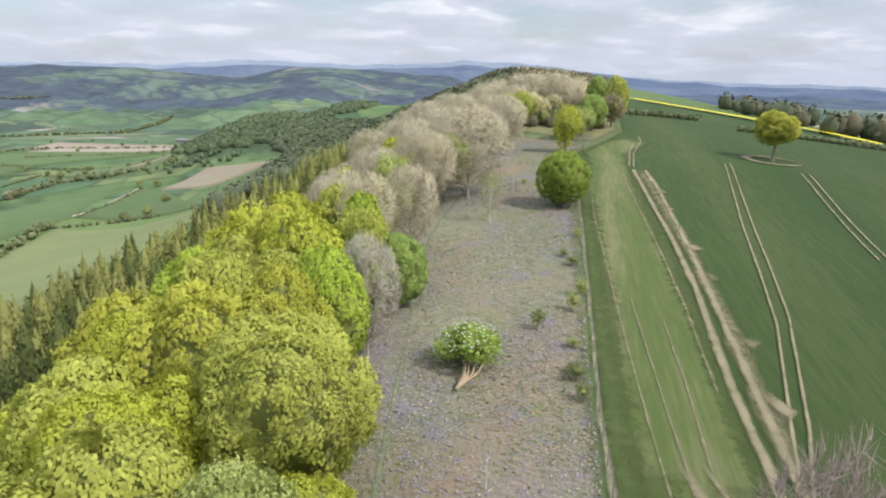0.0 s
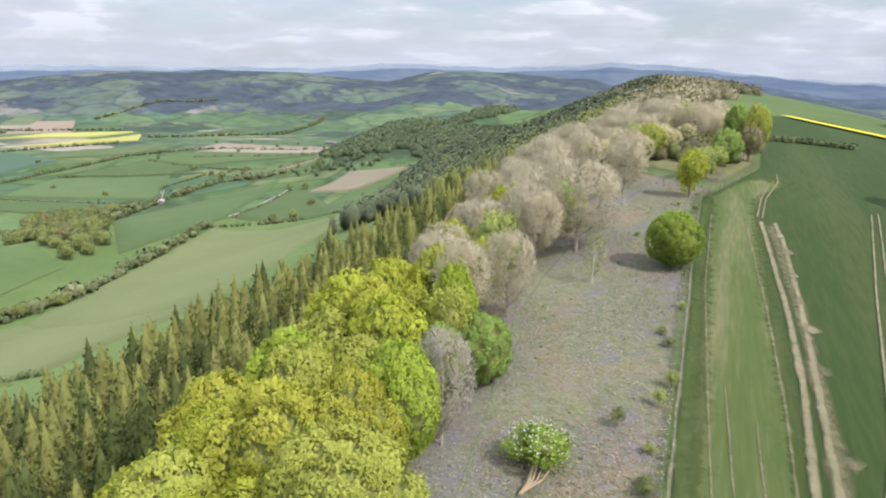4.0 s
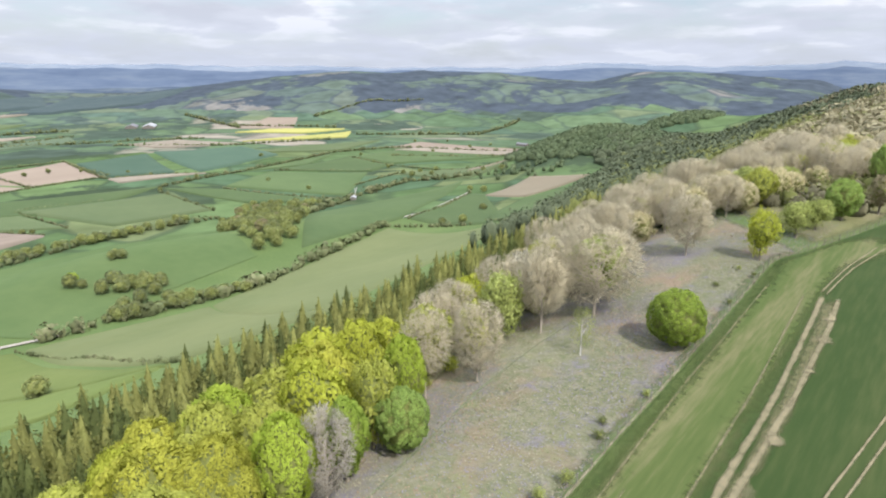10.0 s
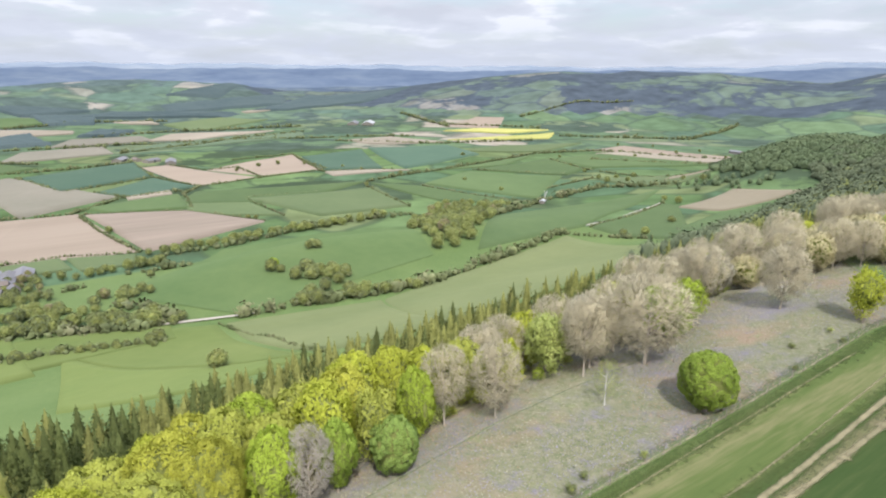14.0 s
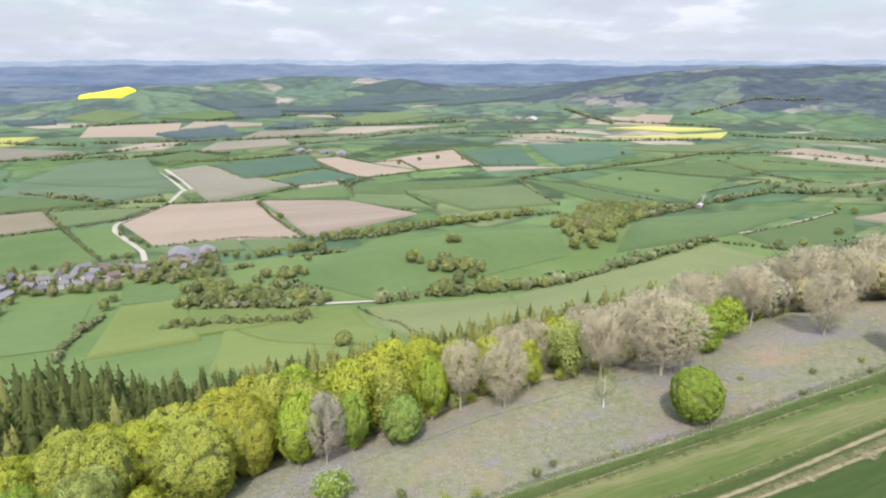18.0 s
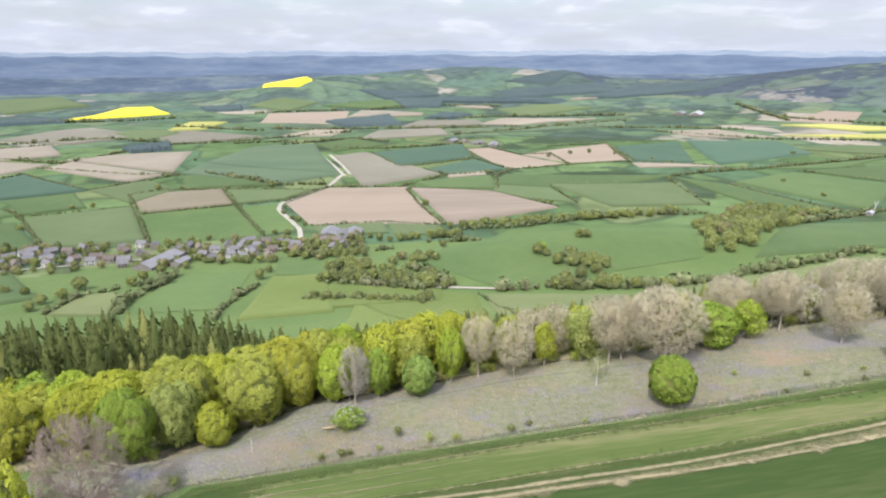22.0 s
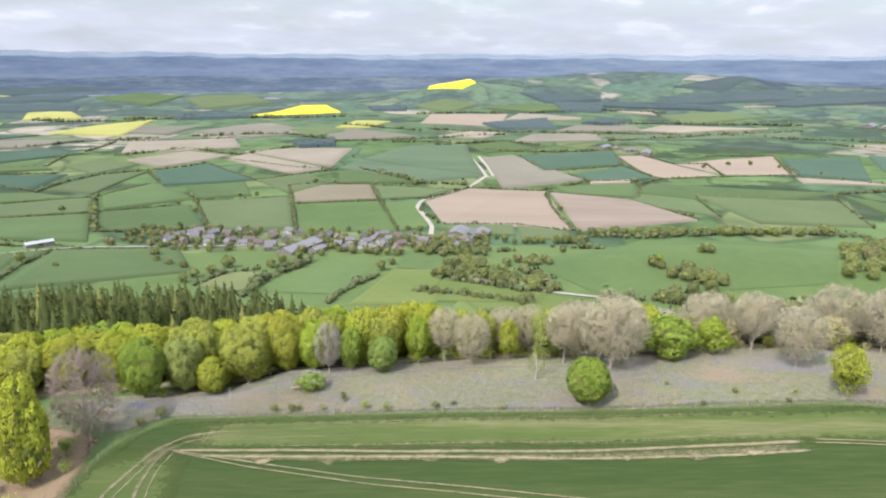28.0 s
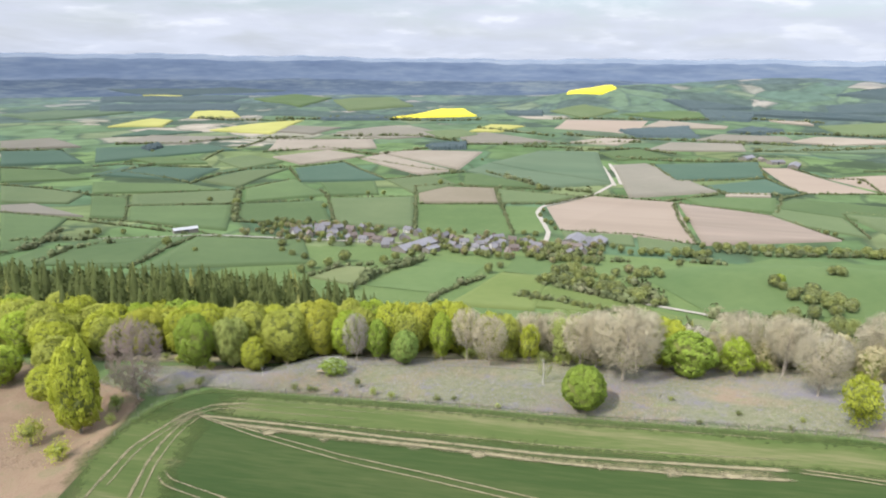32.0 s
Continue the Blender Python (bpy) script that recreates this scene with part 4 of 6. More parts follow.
EDGE += [
    (-19.5, 17.1, 11.3, 9.2, "leaf_green", "round", "broad round bright green tree at the wood edge"),
    (-21.5, 25.7, 8.1, 8.6, "leaf_lime", "broken", YG), (-26.5, 13.0, 9.0, 11.5, "leaf_yellow", "round", YG),
    (0.5, 40.1, 7.0, 10.0, "leaf_yellow", "broken", "yellow-green young tree at the field fence"),
    (7.0, 79.5, 8.6, 9.6, "leaf_deep", "round", "dark-shaded bright green tree at the field fence"),
    (2.2, 60.0, 8.0, 7.5, "leaf_pale", "broken", "thinly leaved grey-green tree"), (4.2, 68.0, 7.5, 7.0, "leaf_pale", "broken", "thinly leaved grey-green tree"),
    (12.5, 92, 8.5, 10, "leaf_brown", "broken", "reddish-brown budding tree beside the field"), (15, 112, 9, 14, "leaf_olive", "tall", OL),
    (10, 120, 8, 13.5, "leaf_deep", "tall", "dark green pine-like tree on the crest"),
    (42.7, 54.2, 10.5, 11.0, "leaf_amber", "round", "spreading amber-green oak standing in the field"),
]
EDGE += [
    (-19.0, -91.5, 12, 13, "leaf_yellow", "finest", YG), (-17, -102, 11, 12, "leaf_amber", "finest", YG), (-22.5, -78.5, 11, 14, "leaf_olive", "finest", OL),
    (-22.5, -69.5, 10.5, 13.6, "leaf_yellow", "finest", YG), (-26.8, -59.5, 9, 13.0, "leaf_yellow", "finest", YG), (-28.0, -49.5, 9.0, 13.2, "leaf_lime", "fine", YG), (-24.5, -53, 8.5, 12.8, "leaf_olive", "fine", OL),
    (-26, -38, 9, 13, "leaf_amber", "round", YG), (-28, -29, 8.5, 12.6, "leaf_yellow", "round", YG),
    (12, -99, 9, 9, "leaf_yellow", "fine", YG), (4, -106, 10, 10, "leaf_olive", "round", OL), (-2, -112, 11, 11, "leaf_yellow", "round", YG),
    (-9, -120, 11, 12, "leaf_olive", "round", OL), (-16, -112, 11, 12, "leaf_yellow", "round", YG), (8, -116, 10, 9.5, "leaf_lime", "round", YG),
]
for x, y, w, h, mat, form, label in EDGE:
    tree = leafy(x, y, w, h, mat, form, label)
    if "field corner" in label:
        tree.location.z -= 1.8
    if "oak standing" in label:  # its crown is carried on a bare bole
        for c in tree.children:
            if c.name.startswith("crown"):
                c.location.z, c.scale.z = 0.24, 0.76
leafy(0.0, 0.0, 8.5, 8.4, "leaf_round", "dense", "dense round deep green tree standing alone in the meadow", "round_tree")
BARE_TREES = [(9.4, -81.4, 12.2, 17.0, 3, None), (-15.2, -47.4, 6.2, 10.8, 2, "twig_grey"), (-21.2, -25.5, 7.5, 11.8, 1, None), (-17.4, -20.0, 8.0, 11.0, 0, None),
              (-18.4, -2.5, 8.5, 12.2, 1, None), (-14.1, 5.7, 15.0, 14.4, 0, None), (-24, 33.9, 9.5, 12.2, 1, None), (-11.3, 37.0, 10.0, 11.6, 0, None),
              (-28.5, 51.8, 12.5, 13.3, 0, None), (-20, 0.5, 10, 12.5, 0, None), (-22, 8, 11, 13, 1, None)]
for x, y, w, h, k, mat in BARE_TREES:
    bare(x, y, w, h, k, mat)
# rows of the ridge wood behind the edge
rng = np.random.default_rng(7)


def clear_of(x, y, spots, d):
    return all((x - a) ** 2 + (y - b) ** 2 > d * d for a, b in spots)


spots = [(t[0], t[1]) for t in EDGE] + [(t[0], t[1]) for t in BARE_TREES]
tries = 0
while tries < 1700:
    tries += 1
    y = rng.uniform(-165, 190)
    edge = np.interp(y, [-135, -100, -80, -60, -40, -20, 0, 40, 80, 120, 190], [-6, -15, -19, -21, -22, -26, -25, -28, -10, 6, 12])
    x = rng.uniform(-31 if y < 20 else -40, edge)
    if not clear_of(x, y, spots, 4.4 if y < -40 else 5.0 if y < 20 else 4.3):
        continue
    spots.append((x, y))
    s = rng.uniform(0.85, 1.15)
    if y < -18:
        mat = rng.choice(["leaf_yellow", "leaf_olive", "leaf_amber", "leaf_lime", "leaf_green"], p=[0.4, 0.22, 0.16, 0.16, 0.06])
        leafy(x, y, 9.5 * s, 12.5 * s, str(mat), "fine" if -112 < y < -58 else "round" if y < -45 else "light", {"leaf_olive": OL, "leaf_green": SY}.get(str(mat), YG), group="trees of the ridge wood")
    elif rng.random() < (0.3 if y > 0 else 0.26):
        bare(x, y, 9.5 * s, 11.5 * s, int(rng.integers(2)), None, group="bare trees of the ridge wood")
    else:
        north = y > 15
        mat = rng.choice(["leaf_buff", "leaf_grey", "leaf_pale", "leaf_olive", "leaf_yellow"], p=[0.5, 0.16, 0.16, 0.10, 0.08] if north else [0.1, 0.06, 0.24, 0.24, 0.36])
        leafy(x, y, (8.0 if north else 7.2) * s, (8.5 if north else 9.5) * s, str(mat), "light",
              {"leaf_olive": OL, "leaf_pale": "pale grey-green tree in the ridge wood", "leaf_buff": "buff budding tree in the ridge wood", "leaf_grey": "grey budding tree in the ridge wood"}.get(str(mat), YG), group="trees of the ridge wood")
# low bushes along the wood edge
for k in range(46):
    y = -95 + 4.0 * k + rng.normal(0, 1.2)
    edge = np.interp(y, [-135, -100, -80, -60, -40, -20, 0, 40, 80, 120], [-6, -11, -13, -15.5, -18.5, -23, -22, -26, -18, 0])
    w = rng.uniform(2.4, 4.6)
    mat = str(rng.choice(["leaf_lime", "leaf_olive", "leaf_pale", "leaf_yellow", "leaf_buff"]))
    leafy(edge - rng.uniform(0.5, 3.5), y, w, w * rng.uniform(0.6, 0.9), mat, "shrub", "low bush at the foot of the wood edge", "bush", "bush", "bushes along the wood edge")
# spruces on the slope below: the nearest singly, the rest of the plantation as one canopy
spots, tries, made, rest = [], 0, 0, []
while tries < 14000:
    tries += 1
    y = rng.uniform(-270, 175)
    x = rng.uniform(np.interp(y, [-150, 0, 40, 100, 170], [-112, -92, -74, -72, -80]), np.interp(y, [-150, -100, 10, 40, 170], [-28, -31, -33, -42, -46]))
    if not clear_of(x, y, spots, 3.9):
        continue
    spots.append((x, y))
    s = rng.uniform(0.74, 1.2) * np.interp(y, [-110, -90, -75, -60, 0], [1.62, 1.5, 1.1, 0.84, 0.78])
    pale = rng.random() < (0.72 if y > -50 else 0.3 if y > -72 else 0.05)
    if -112 < y < 60 and x > -64 and made < 295:
        made += 1
        conifer(x, y, (7.4 if y > -70 else 8.4) * s ** 0.6, 12.2 * s, "needle_pale" if pale else "needle",
                "olive-tinged spruce in the hillside plantation" if pale else "dark green spruce in the hillside plantation")
    else:
        rest.append((x, y, s, pale))
for wanted, label in ((True, "olive-tinged spruces further along the plantation"), (False, "dark green spruces further along the plantation")):
    j, soft = Joined(), []
    for k, (x, y, s, pale) in enumerate(rest):
        if pale == wanted:
            me = FAR_CONIFERS[k % 3]
            v, n = np.empty(len(me.vertices) * 3), np.empty(len(me.loops) * 3)
            me.vertices.foreach_get("co", v)
            me.corner_normals.foreach_get("vector", n)
            v = v.reshape(-1, 3) * ((7.4 if y > -70 else 8.4) * s ** 0.6, (7.4 if y > -70 else 8.4) * s ** 0.6, 12.2 * s) + (x, y, float(height(x, y)))
            j.add(v, [tuple(p.vertices) for p in me.polygons])
            soft.append(n.reshape(-1, 3))
    me = j.mesh("plantation", M["needle_pale" if wanted else "needle"], True)
    me.normals_split_custom_set(np.concatenate(soft).tolist())
    tagged(new("plantation", me), label, "plantation", kind="stuff")
# ---- the valley: parcels, hedges, woods ----
def soil(name, stops, **k):
    return material(name, stops, k.pop("s1", 0.012), k.pop("s2", 0.12), 0.95, fine=k.pop("fine", 0.3), bump=0.3, bump_scale=0.5, **k)


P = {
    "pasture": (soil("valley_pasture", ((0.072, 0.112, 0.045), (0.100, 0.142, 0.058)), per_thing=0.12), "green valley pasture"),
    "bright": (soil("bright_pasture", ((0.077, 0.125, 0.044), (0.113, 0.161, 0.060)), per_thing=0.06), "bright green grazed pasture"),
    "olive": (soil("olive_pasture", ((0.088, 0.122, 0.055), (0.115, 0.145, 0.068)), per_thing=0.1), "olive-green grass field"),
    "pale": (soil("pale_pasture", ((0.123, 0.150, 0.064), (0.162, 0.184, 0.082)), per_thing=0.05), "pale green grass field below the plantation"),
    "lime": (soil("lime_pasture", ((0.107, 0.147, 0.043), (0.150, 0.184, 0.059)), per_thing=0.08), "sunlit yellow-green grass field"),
    # crop and teal: blue added to these greens to paint in valley haze
    "crop": (soil("haze_blued_crop", ((0.057, 0.101, 0.069), (0.075, 0.118, 0.079)), per_thing=0.1), "dark green field of young cereal"),
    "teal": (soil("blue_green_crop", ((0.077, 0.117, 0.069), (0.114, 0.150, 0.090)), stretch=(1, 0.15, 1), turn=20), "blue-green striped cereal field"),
    "tan": (soil("dry_tan_soil", ((0.184, 0.160, 0.110), (0.225, 0.194, 0.139)), per_thing=0.06), "tan field of dry tilled soil"),
    "plough": (soil("ploughed_pinkish_soil", ((0.235, 0.190, 0.145), (0.290, 0.238, 0.186)), per_thing=0.05, stretch=(1, 0.1, 1), turn=25), "ploughed field of pinkish-brown soil"),
    "brown": (soil("ploughed_brown_soil", ((0.194, 0.159, 0.125), (0.265, 0.218, 0.175)), stretch=(1, 0.12, 1), turn=-30, s1=0.03), "ploughed field of darker brown soil"),
    "fallow": (soil("grey_fallow", ((0.158, 0.150, 0.114), (0.201, 0.185, 0.146)), per_thing=0.08), "grey-brown fallow field"),
    "straw": (soil("straw_coloured_field", ((0.224, 0.195, 0.148), (0.280, 0.246, 0.194)), per_thing=0.06), "pale straw-coloured field"),
    "rape": (soil("yellow_rape_flowers", ((0.296, 0.296, 0.087), (0.386, 0.372, 0.119)), per_thing=0.08), "dull yellow field of rape in flower"),
    "rapebright": (soil("bright_rape_flowers", ((0.66, 0.57, 0.035), (0.76, 0.66, 0.06))), "brilliant yellow field of rape in flower"),
}
# woodland green turned blue-grey: distance haze painted into the colour
FAR_WOOD = material("hazed_far_woodland", ((0.052, 0.076, 0.080), (0.074, 0.100, 0.098)), 0.008, 0.06, 0.95, per_piece=0.08)
ROAD = material("pale_lane_surface", ((0.30, 0.28, 0.235), (0.39, 0.36, 0.31)), 0.05, 0.6)
PARCELS = {}
PARCELS.setdefault('pasture', []).extend([[(-403,-496),(-465,-426),(-323,-379),(-307,-407)],[(-467,-421),(-498,-318),(-396,-257),(-316,-368)],[(-647,-720),(-665,-673),(-520,-555),(-517,-601)],[(-605,-621),(-655,-502),(-507,-414),(-512,-545)],[(-662,-500),(-723,-408),(-586,-329),(-564,-441)],[(-756,-548),(-861,-527),(-760,-420),(-676,-500)],[(-915,55),(-955,183),(-832,163),(-855,75)],[(-731,-796),(-761,-648),(-737,-562),(-659,-731)],[(-851,-477),(-897,-405),(-790,-355),(-761,-417)],[(-1013,-289),(-1038,-253),(-914,-145),(-891,-260)]])
PARCELS.setdefault('pasture', []).extend([[(-1382,-98),(-1466,-18),(-1365,53),(-1288,-54)],[(-2739,-1755),(-3246,-1811),(-3000,-1480),(-2368,-1319)],[(-960,-934),(-1030,-829),(-968,-758),(-926,-840)],[(-2310,-108),(-2441,83),(-2432,331),(-2258,79)],[(-369,255),(-549,421),(-535,700),(-387,395)],[(-382,398),(-450,595),(-427,590),(-250,369)],[(-311,420),(-347,545),(-323,622),(-215,349)],[(-869,156),(-961,205),(-904,456),(-809,285)],[(-888,452),(-815,501),(-604,537),(-697,457)],[(-833,516),(-908,661),(-770,752),(-632,566)]])
PARCELS.setdefault('pasture', []).extend([[(-921,684),(-974,914),(-804,840),(-775,767)],[(-956,904),(-962,1109),(-703,1099),(-807,857)],[(-944,636),(-974,737),(-1050,954),(-938,762)],[(-503,-715),(-502,-616),(-356,-509),(-320,-506)],[(-788,-1037),(-810,-942),(-762,-828),(-692,-930)],[(-295,-478),(-358,-505),(-357,-476),(-291,-442)]])
PARCELS.setdefault('pale', []).extend([[(-399,-229),(-403,-207),(-335,-193),(-348,-234)],[(-325,40),(-298,127),(-123,55),(-151,20)],[(-298,127),(-370,356),(-226,334),(-123,55)],[(-384,892),(-372,930),(-337,954),(-299,909)]])
PARCELS.setdefault('bright', []).extend([[(-459,-176),(-458,-122),(-337,-123),(-340,-186)],[(-513,-106),(-499,-69),(-424,-63),(-435,-102)],[(-742,-279),(-777,-181),(-617,-130),(-588,-230)],[(-771,-174),(-782,-127),(-639,-99),(-618,-127)],[(-430,1),(-601,128),(-610,235),(-335,55)],[(-610,235),(-581,306),(-374,217),(-335,55)]])
PARCELS.setdefault('olive', []).extend([[(-430,-102),(-424,-62),(-306,-55),(-301,-113)],[(-385,-59),(-344,16),(-315,12),(-318,-79)],[(-672,-674),(-744,-549),(-661,-504),(-611,-626)],[(-743,-408),(-790,-302),(-608,-241),(-587,-327)],[(-879,-204),(-870,-89),(-811,-121),(-785,-179)],[(-648,-81),(-655,-4),(-605,0),(-603,-70)],[(-651,0),(-632,57),(-589,46),(-592,4)],[(-1636,-571),(-1761,-498),(-1637,-420),(-1507,-473)],[(-2399,-352),(-2486,-240),(-2377,-111),(-2199,-212)],[(-788,147),(-886,173),(-864,239),(-728,243)]])
PARCELS.setdefault('olive', []).extend([[(-859,246),(-852,445),(-695,402),(-697,278)],[(-715,764),(-642,875),(-514,804),(-535,709)],[(-1157,814),(-1208,992),(-1130,1180),(-1071,990)],[(-670,-905),(-653,-736),(-593,-706),(-562,-783)]])
PARCELS.setdefault('tan', []).extend([[(-865,-324),(-887,-211),(-784,-182),(-748,-281)],[(-418,577),(-427,695),(-339,689),(-355,563)],[(-585,769),(-647,920),(-533,877),(-514,804)]])
PARCELS.setdefault('plough', []).extend([[(-784,-118),(-886,-66),(-882,-9),(-659,-84)],[(-882,-9),(-878,43),(-640,60),(-659,-84)],[(-1271,202),(-1280,250),(-1058,336),(-1023,228)],[(-1188,292),(-1318,511),(-1070,463),(-1065,348)],[(-1882,-263),(-2168,-264),(-2209,-12),(-1817,-38)],[(-1025,1086),(-1037,1217),(-686,1251),(-701,1216)],[(-1709,1175),(-1806,1379),(-1732,1440),(-1560,1271)]])
PARCELS.setdefault('brown', []).extend([[(-864,48),(-815,154),(-706,213),(-634,67)]])
PARCELS.setdefault('fallow', []).extend([[(-1223,-60),(-1263,-2),(-987,109),(-885,-17)],[(-1150,-1121),(-1329,-1171),(-1375,-955),(-1210,-982)],[(-1550,-782),(-1763,-711),(-1627,-462),(-1463,-599)],[(-1600,-467),(-1700,-420),(-1549,-219),(-1446,-401)],[(-1677,103),(-1881,175),(-1867,335),(-1758,345)],[(-1453,-6),(-1609,47),(-1669,211),(-1515,205)],[(-1553,-1050),(-1675,-972),(-1681,-825),(-1485,-811)],[(-546,-764),(-575,-742),(-519,-609),(-509,-723)],[(-1096,-1385),(-1187,-1336),(-1074,-1139),(-1003,-1281)]])
PARCELS.setdefault('crop', []).extend([[(-1246,9),(-1335,206),(-1167,198),(-1071,49)],[(-1039,88),(-1149,195),(-1016,226),(-976,117)],[(-1074,-1106),(-1220,-929),(-1152,-814),(-893,-942)],[(-801,-859),(-883,-869),(-926,-703),(-784,-665)],[(-977,-589),(-1088,-546),(-915,-394),(-845,-508)],[(-1253,-1225),(-1431,-1267),(-1461,-1117),(-1333,-1159)],[(-1272,509),(-1312,673),(-1020,556),(-1053,456)],[(-1331,697),(-1265,870),(-1098,836),(-995,585)],[(-301,-451),(-358,-473),(-440,-433),(-334,-382)],[(-977,-1251),(-1022,-1140),(-886,-955),(-811,-1064)]])
PARCELS.setdefault('straw', []).extend([[(-1006,120),(-1039,188),(-964,177),(-947,114)],[(-1165,-754),(-1368,-850),(-1460,-640),(-1287,-558)],[(-1088,-698),(-1219,-641),(-1179,-539),(-1026,-604)],[(-1144,-539),(-1202,-513),(-1047,-320),(-980,-358)],[(-1223,-531),(-1260,-461),(-1303,-329),(-1062,-314)],[(-2005,-26),(-2212,24),(-2108,218),(-2052,205)],[(-1755,324),(-1869,407),(-1861,696),(-1711,428)],[(-2292,350),(-2305,457),(-2211,466),(-2248,387)],[(-2402,792),(-2503,1008),(-2435,967),(-2375,802)],[(-1554,-179),(-1677,-106),(-1658,-21),(-1512,-70)]])
PARCELS.setdefault('straw', []).extend([[(-1033,446),(-1004,546),(-973,584),(-979,437)],[(-972,1046),(-950,1152),(-689,1194),(-713,1116)],[(-1492,730),(-1533,883),(-1326,914),(-1397,738)],])
PARCELS.setdefault('lime', []).extend([[(-788,-647),(-915,-645),(-974,-598),(-761,-564)],[(-1009,-769),(-1085,-749),(-1048,-648),(-932,-666)],[(-915,-394),(-984,-332),(-894,-270),(-802,-306)],[(-2200,472),(-2281,673),(-2183,805),(-1955,498)],[(-2878,-1422),(-3193,-1245),(-2590,-925),(-2280,-1075)],[(-334,-42),(-363,-23),(-326,36),(-152,17)],[(-334,-42),(-154,16),(-149,-20),(-202,-57)],])
PARCELS.setdefault('teal', []).extend([[(-1162,-285),(-1368,-219),(-1390,-100),(-996,-46)],[(-1052,-299),(-1162,-285),(-996,-46),(-915,-142)],[(-1530,219),(-1679,331),(-1812,758),(-1651,697)],[(-1654,-2014),(-1880,-2013),(-1883,-1681),(-1543,-1760)]])
PARCELS.setdefault('rape', []).extend([[(-1458,-1421),(-1708,-1471),(-1671,-1370),(-1506,-1278)],[(-1988,-1524),(-2111,-1459),(-1886,-1275),(-1784,-1398)],[(-1497,-1126),(-1655,-1096),(-1830,-1018),(-1460,-917)],[(-2754,-2373),(-2831,-2361),(-2841,-2206),(-2733,-2141)],[(-1706,-467),(-1937,-457),(-1914,-351),(-1714,-377)],[(-1360,938),(-1366,1051),(-1389,1338),(-1275,1206)],[(-1610,1104),(-1598,1215),(-1436,1362),(-1447,1197)]])
PARCELS.setdefault('rapebright', []).extend([[(-2040,-814),(-2465,-771),(-2473,-685),(-2192,-562)],[(-2693,-331),(-3947,-408),(-2719,-141),(-2625,-189)]])
HEDGES = []
HEDGES += [(5,[(-506,-719),(-498,-613),(-475,-439)]),(6,[(-679,-915),(-653,-736),(-650,-667)]),(6,[(-797,-1047),(-814,-946)]),(8,[(-305,-454),(-363,-479),(-399,-462)]),(8,[(-990,-1266),(-1029,-1146)]),(8,[(-325,-512),(-356,-509),(-438,-560)]),(9,[(-368,-547),(-406,-494)]),(5,[(-647,-720),(-665,-673),(-700,-638),(-751,-554),(-861,-527)])]
HEDGES += [(5,[(-605,-621),(-660,-509),(-716,-435)]),(4,[(-664,-675),(-520,-555)]),(4,[(-511,-595),(-512,-528),(-493,-449),(-479,-403)]),(4,[(-403,-496),(-462,-427),(-492,-327)]),(5,[(-455,-419),(-400,-404),(-323,-379)]),(5,[(-564,-441),(-580,-327)]),(9,[(-743,-551),(-564,-441)]),(6,[(-795,-450),(-752,-417),(-587,-327)])]
HEDGES += [(4,[(-751,-421),(-794,-303)]),(7,[(-865,-326),(-594,-234)]),(5,[(-865,-327),(-899,-271),(-883,-206),(-870,-89)]),(5,[(-745,-280),(-781,-178),(-803,-120)]),(6,[(-887,-210),(-617,-129)]),(6,[(-787,-847),(-843,-836),(-776,-659)]),(7,[(-765,-650),(-865,-663),(-934,-657),(-1007,-594),(-1094,-549)]),(6,[(-867,-919),(-904,-888),(-935,-730)])]
HEDGES += [(8,[(-853,-839),(-930,-844)]),(6,[(-1094,-549),(-921,-396),(-990,-333),(-1039,-298)]),(12,[(-1050,-261),(-914,-144),(-912,-71)]),(5,[(-974,-598),(-850,-511)]),(7,[(-796,-119),(-895,-66),(-882,38),(-969,108),(-985,192)]),(4,[(-869,47),(-819,154),(-712,215)]),(6,[(-859,43),(-760,45),(-638,61)]),(4,[(-653,-81),(-661,-3),(-637,57)])]
HEDGES += [(6,[(-1255,7),(-1066,49),(-1161,197)]),(5,[(-1051,90),(-976,117)]),(6,[(-1291,200),(-1161,197),(-1017,231),(-1047,337),(-1057,458)]),(6,[(-1287,251),(-1188,292),(-1188,348),(-1058,342)]),(6,[(-1282,371),(-1325,513),(-1065,465)]),(6,[(-832,166),(-956,190),(-1017,231)]),(8,[(-1141,-746),(-1261,-661),(-1188,-519),(-1266,-476),(-1422,-395)]),(7,[(-1372,-866),(-1471,-644)])]
HEDGES += [(7,[(-1150,-548),(-1039,-358),(-1045,-299)]),(8,[(-1137,-1110),(-1224,-993),(-1329,-954),(-1441,-818)]),(7,[(-1194,-841),(-1359,-873)]),(9,[(-1324,-61),(-1313,95),(-1343,207)]),(9,[(-1385,-161),(-1466,-18),(-1428,55)]),(10,[(-1440,-269),(-1437,-141)]),(10,[(-1446,-401),(-1502,-213),(-1596,-20)]),(12,[(-1705,-210),(-1676,-21),(-1657,209)])]
HEDGES += [(12,[(-1517,218),(-1675,509),(-1812,758)]),(14,[(-1925,239),(-1964,515),(-1947,809)]),(12,[(-1492,-755),(-1545,-541),(-1471,-408)]),(16,[(-1863,-1128),(-1957,-783),(-2068,-523)]),(14,[(-1801,-1372),(-1784,-1030)]),(10,[(-389,-59),(-365,-22),(-348,16)]),(6,[(-347,-76),(-338,-29),(-334,-21)]),(9,[(-506,-76),(-521,-4)])]
